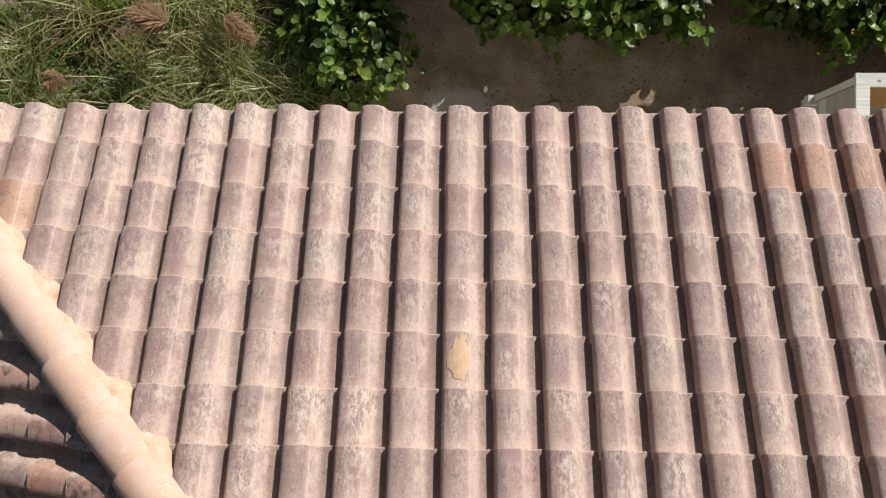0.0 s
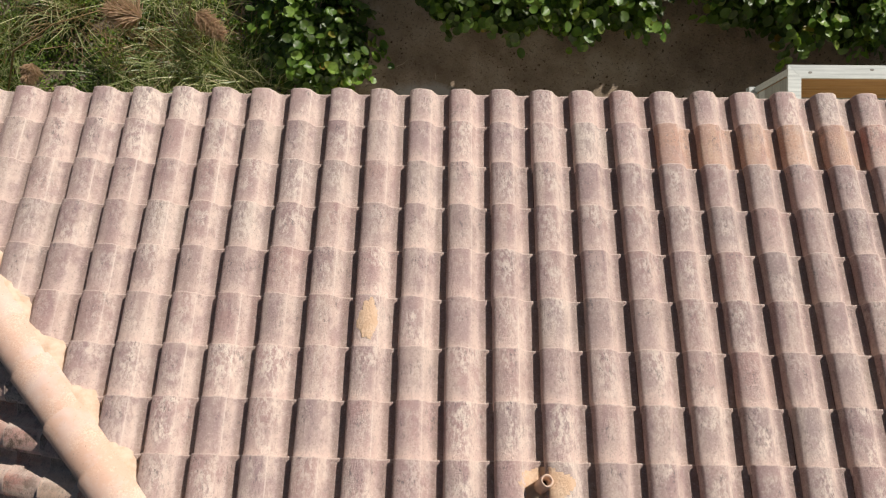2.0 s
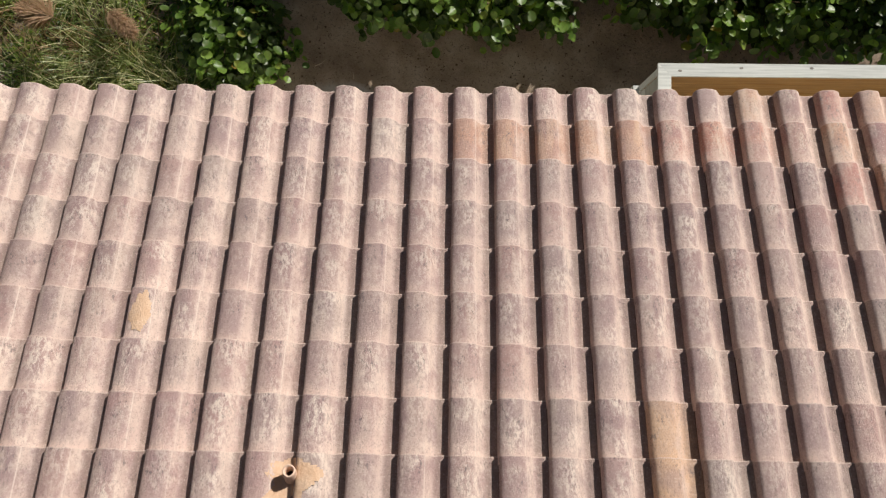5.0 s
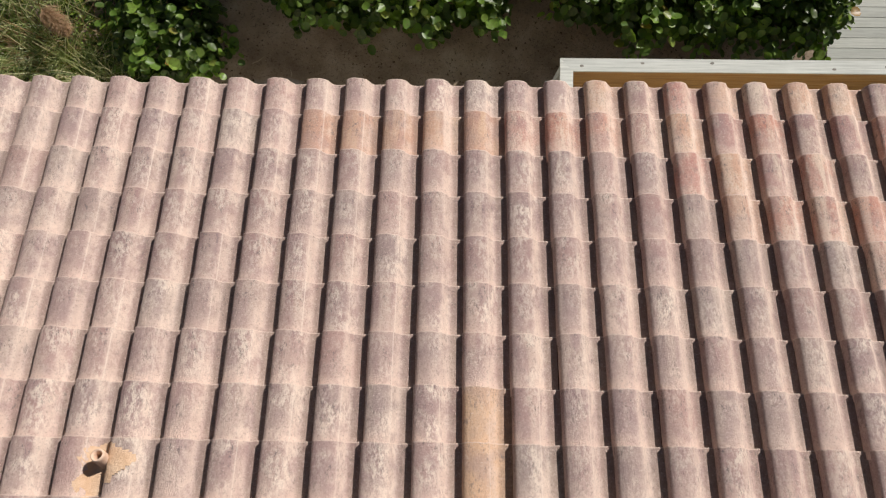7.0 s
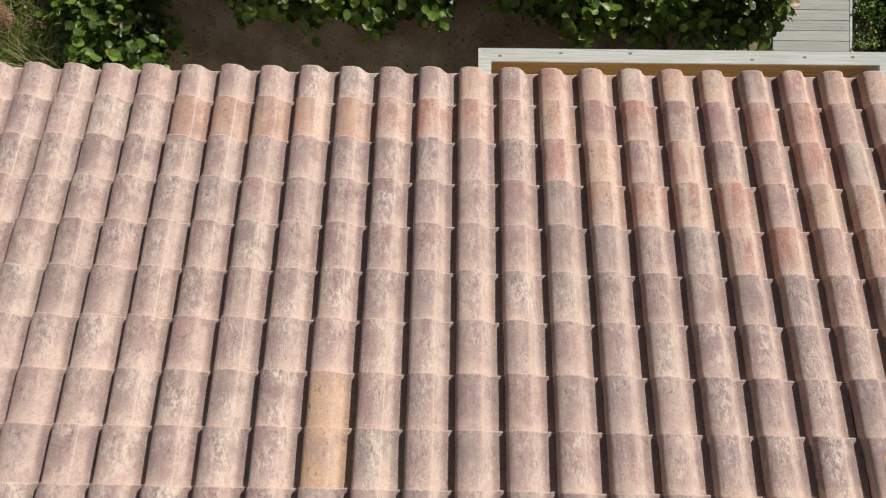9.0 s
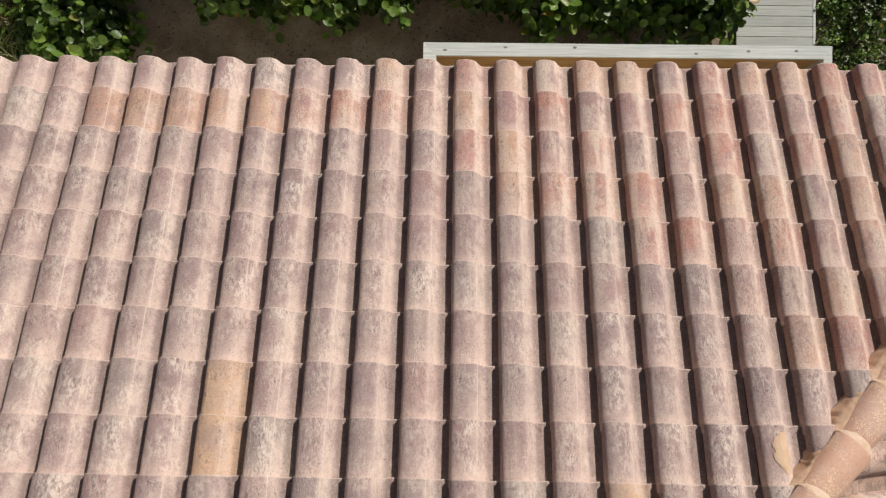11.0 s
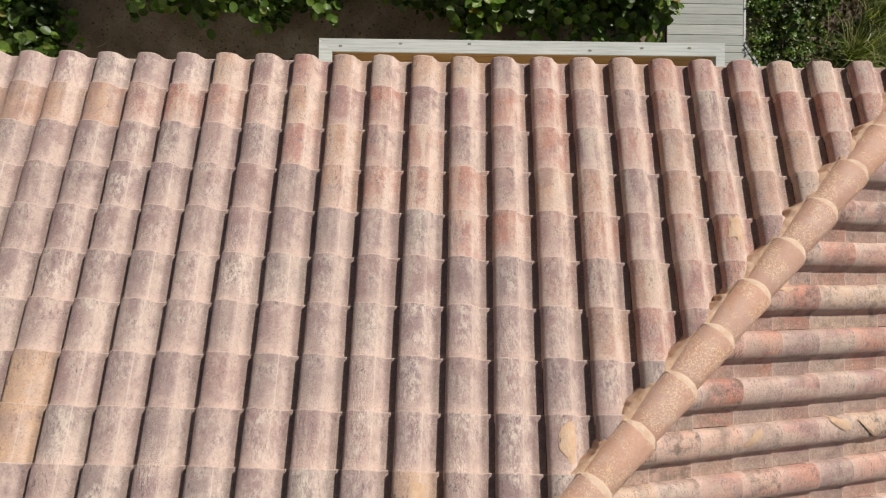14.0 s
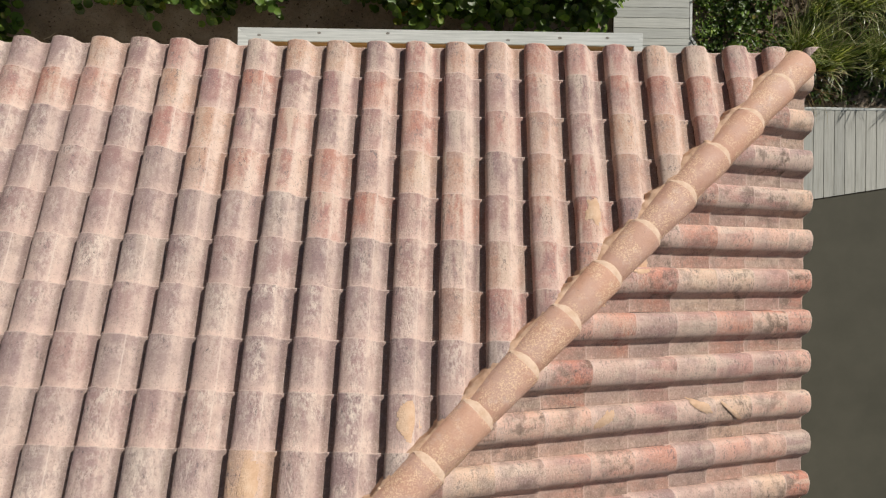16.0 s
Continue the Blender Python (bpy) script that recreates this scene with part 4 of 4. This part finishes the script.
grass("dry_grass", [(r.uniform(12.2, 17.0), r.uniform(1.3, 4.0), 0.3, 1) for k in range(8)], 40, grass_dry, 34, "dry straw in the grass beside the deck", (0.3, 0.7), 0.005, 0.7)


def undergrowth(name, boxes, count, seed, label, mat=small_leaf, size=(0.02, 0.05)):
    q = random.Random(seed)
    verts, faces = [], []
    for k in range(count):
        x0, x1, y0, y1, h = boxes[q.randrange(len(boxes))]
        x, y = q.uniform(x0, x1), q.uniform(y0, y1)
        if noise.noise((x * 1.6, y * 1.6, seed)) < -0.15:
            continue
        p = Vector((x, y, GROUND + abs(h * (0.35 + 0.65 * noise.noise((x * 2, y * 2, 7)))) * q.uniform(0.2, 1)))
        n = Vector((q.gauss(0.1, 0.5), q.gauss(0.1, 0.5), 1)).normalized()
        m = Matrix.Translation(p) @ n.to_track_quat("Z", "Y").to_matrix().to_4x4() @ pose(0, 0, 0, 0, 0, q.uniform(0, 360))
        s_ = q.uniform(*size)
        o = len(verts)
        verts += [m @ Vector(c) for c in ((0, 0, 0), (s_ * 0.4, s_ * 0.5, s_ * 0.12), (0, s_, 0), (-s_ * 0.4, s_ * 0.5, s_ * 0.12))]
        faces += [(o, o + 1, o + 2), (o, o + 2, o + 3)]
    return tagged(new(name, mesh_from(name, verts, faces, mat)), label, "undergrowth", kind="stuff")


undergrowth("undergrowth", [(-8, -4.4, 0.8, 3.8, 0.5), (-6, -2.2, 0.9, 3.8, 0.45), (-2.8, -1.6, 2.4, 3.8, 0.5)], 17000, 41, "low green small-leaved undergrowth among the grass", small_leaf, (0.03, 0.07))
undergrowth("undergrowth", [(11.55, 13.4, 1.3, 4.5, 0.4)], 3500, 42, "low green small-leaved undergrowth beside the walkway", small_leaf, (0.03, 0.07))
# dark leaves stand in for the shade between the tufts
undergrowth("undergrowth", [(-8, -1.9, 0.8, 4.2, 0.15), (11.6, 17.5, 1.3, 5.0, 0.15)], 16000, 45, "undergrowth coloured dark as shade at the foot of the grass", leaf_shaded, (0.06, 0.13))
undergrowth("leaf_litter", [(-2.2, 10.1, 0.7, 4.2, 0.012)], 2200, 43, "dead brown leaves scattered on the sand", dark_soil, (0.02, 0.06))
undergrowth("leaf_litter", [(-8, -1.8, 0.7, 4.2, 0.03), (11.5, 17, 1.2, 4.4, 0.03)], 9000, 44, "matted dead leaves under the grass", dark_soil, (0.05, 0.12))


def grass_plume(at, way, length, wide, seed):
    """A drooping seed head of many fine strands on a bent stalk."""
    q = random.Random(seed)
    at, way = Vector(at), Vector(way).normalized()
    thing = empty("grass_plume", (at.x, at.y, GROUND), "drooping brown feathery seed head on a pale grass stalk", "grass plume", "grass plumes")
    root = Vector((at.x - way.x * 0.6, at.y - way.y * 0.6, GROUND))
    vs, fs = tube([root, root.lerp(at, 0.5) + Vector((0, 0, 0.25)), at], [0.008, 0.007, 0.005], 5)
    child("stalk", mesh_from("stalk", vs, fs, grass_dry, True), thing)
    verts, faces = [], []
    sidev = Vector((-way.y, way.x, 0))
    for k in range(800):
        t = q.random()
        p = at + way * (length * t * 0.7)
        d = (way * q.uniform(0.5, 1.2) + sidev * q.gauss(0, 0.75) + Vector((0, 0, q.gauss(0.1, 0.4)))).normalized()
        ln = wide * q.uniform(0.5, 1.1) * (1.1 - 0.5 * t)
        e = p + d * ln + Vector((0, 0, -0.25 * ln))
        s_ = d.cross(Vector((0, 0, 1))).normalized() * 0.007
        o = len(verts)
        verts += [p - s_, p + s_, p.lerp(e, 0.6) + s_ + Vector((0, 0, 0.02)), p.lerp(e, 0.6) - s_ + Vector((0, 0, 0.02)), e]
        faces += [(o, o + 1, o + 2, o + 3), (o + 3, o + 2, o + 4)]
    child("head", mesh_from("head", verts, faces, plume), thing, label="feathery brown head")
    return thing


grass_plume((-4.2, 2.62, -5.3), (-0.75, 0.2, 0.0), 0.7, 0.42, 1)
grass_plume((-3.35, 2.75, -5.4), (0.6, -0.5, 0.0), 0.75, 0.28, 2)
grass_plume((-3.3, 3.1, -5.35), (0.5, 0.3, 0.0), 0.55, 0.32, 3)
grass_plume((-6.2, 1.95, -5.6), (-0.2, -0.8, 0.0), 0.4, 0.25, 4)

# long bent stalk, twigs, a pale stone
vs, fs = tube([(-7.2, 1.4, GROUND), (-6.3, 2.05, -5.3), (-5.5, 2.4, -5.05), (-4.7, 2.62, -5.0)], [0.02, 0.017, 0.013, 0.007], 6)
tagged(new("grass_stalk", mesh_from("grass_stalk", vs, fs, grass_dry, True)), "long pale dry stalk arching over the grass", "stalk")
q = random.Random(77)
for k in range(16):
    x, y, w, ln = q.uniform(-0.3, 9.8), q.uniform(1.0, 2.3), q.uniform(0, 3.14), q.uniform(0.08, 0.28)
    d = Vector((math.cos(w), math.sin(w), 0)) * ln / 2
    c = Vector((x, y, GROUND + 0.045))
    vs, fs = tube([c - d, c + Vector((d.y, -d.x, 0)) * 0.15, c + d], [0.008, 0.007, 0.004], 5)
    tagged(new("twig", mesh_from("twig", vs, fs, twig_grey, True)), "short dry twig lying on the sand", "twig", "twigs on the sand")
bm = bmesh.new()
bmesh.ops.create_icosphere(bm, subdivisions=3, radius=0.12)
for v in bm.verts:
    v.co = v.co * (1 + 0.25 * noise.noise(v.co * 9))
    v.co.z *= 0.45
st = tagged(new("rock", bm_mesh("rock", bm, stone, True)), "pale flat rock half buried in the sand", "rock")
st.location = (2.08, 1.55, GROUND + 0.03)
# knots in the parapet's cap and board
for x in (5.35, 5.95, 6.9, 7.7, 8.35):
    bm = bmesh.new()
    bmesh.ops.create_cone(bm, cap_ends=True, segments=10, radius1=0.042, radius2=0.040, depth=0.004, matrix=Matrix.Diagonal((1.7, 0.9, 1, 1)))
    child("knot", bm_mesh("knot", bm, knot_wood), parapet, pose(x, PY0 + 0.034, PZ - 0.10 - 0.025 * math.sin(x * 9), 90), "dark knot")
for x in (5.0, 5.7, 6.5, 7.9, 8.5, 9.05):
    bm = bmesh.new()
    bmesh.ops.create_cone(bm, cap_ends=True, segments=9, radius1=0.016, radius2=0.015, depth=0.002, matrix=Matrix.Diagonal((1.5, 0.9, 1, 1)))
    child("knot", bm_mesh("knot", bm, knot_grey), parapet, pose(x, PY0 + 0.075 + 0.03 * math.sin(x * 7), PZ + 0.001), "grey knot")
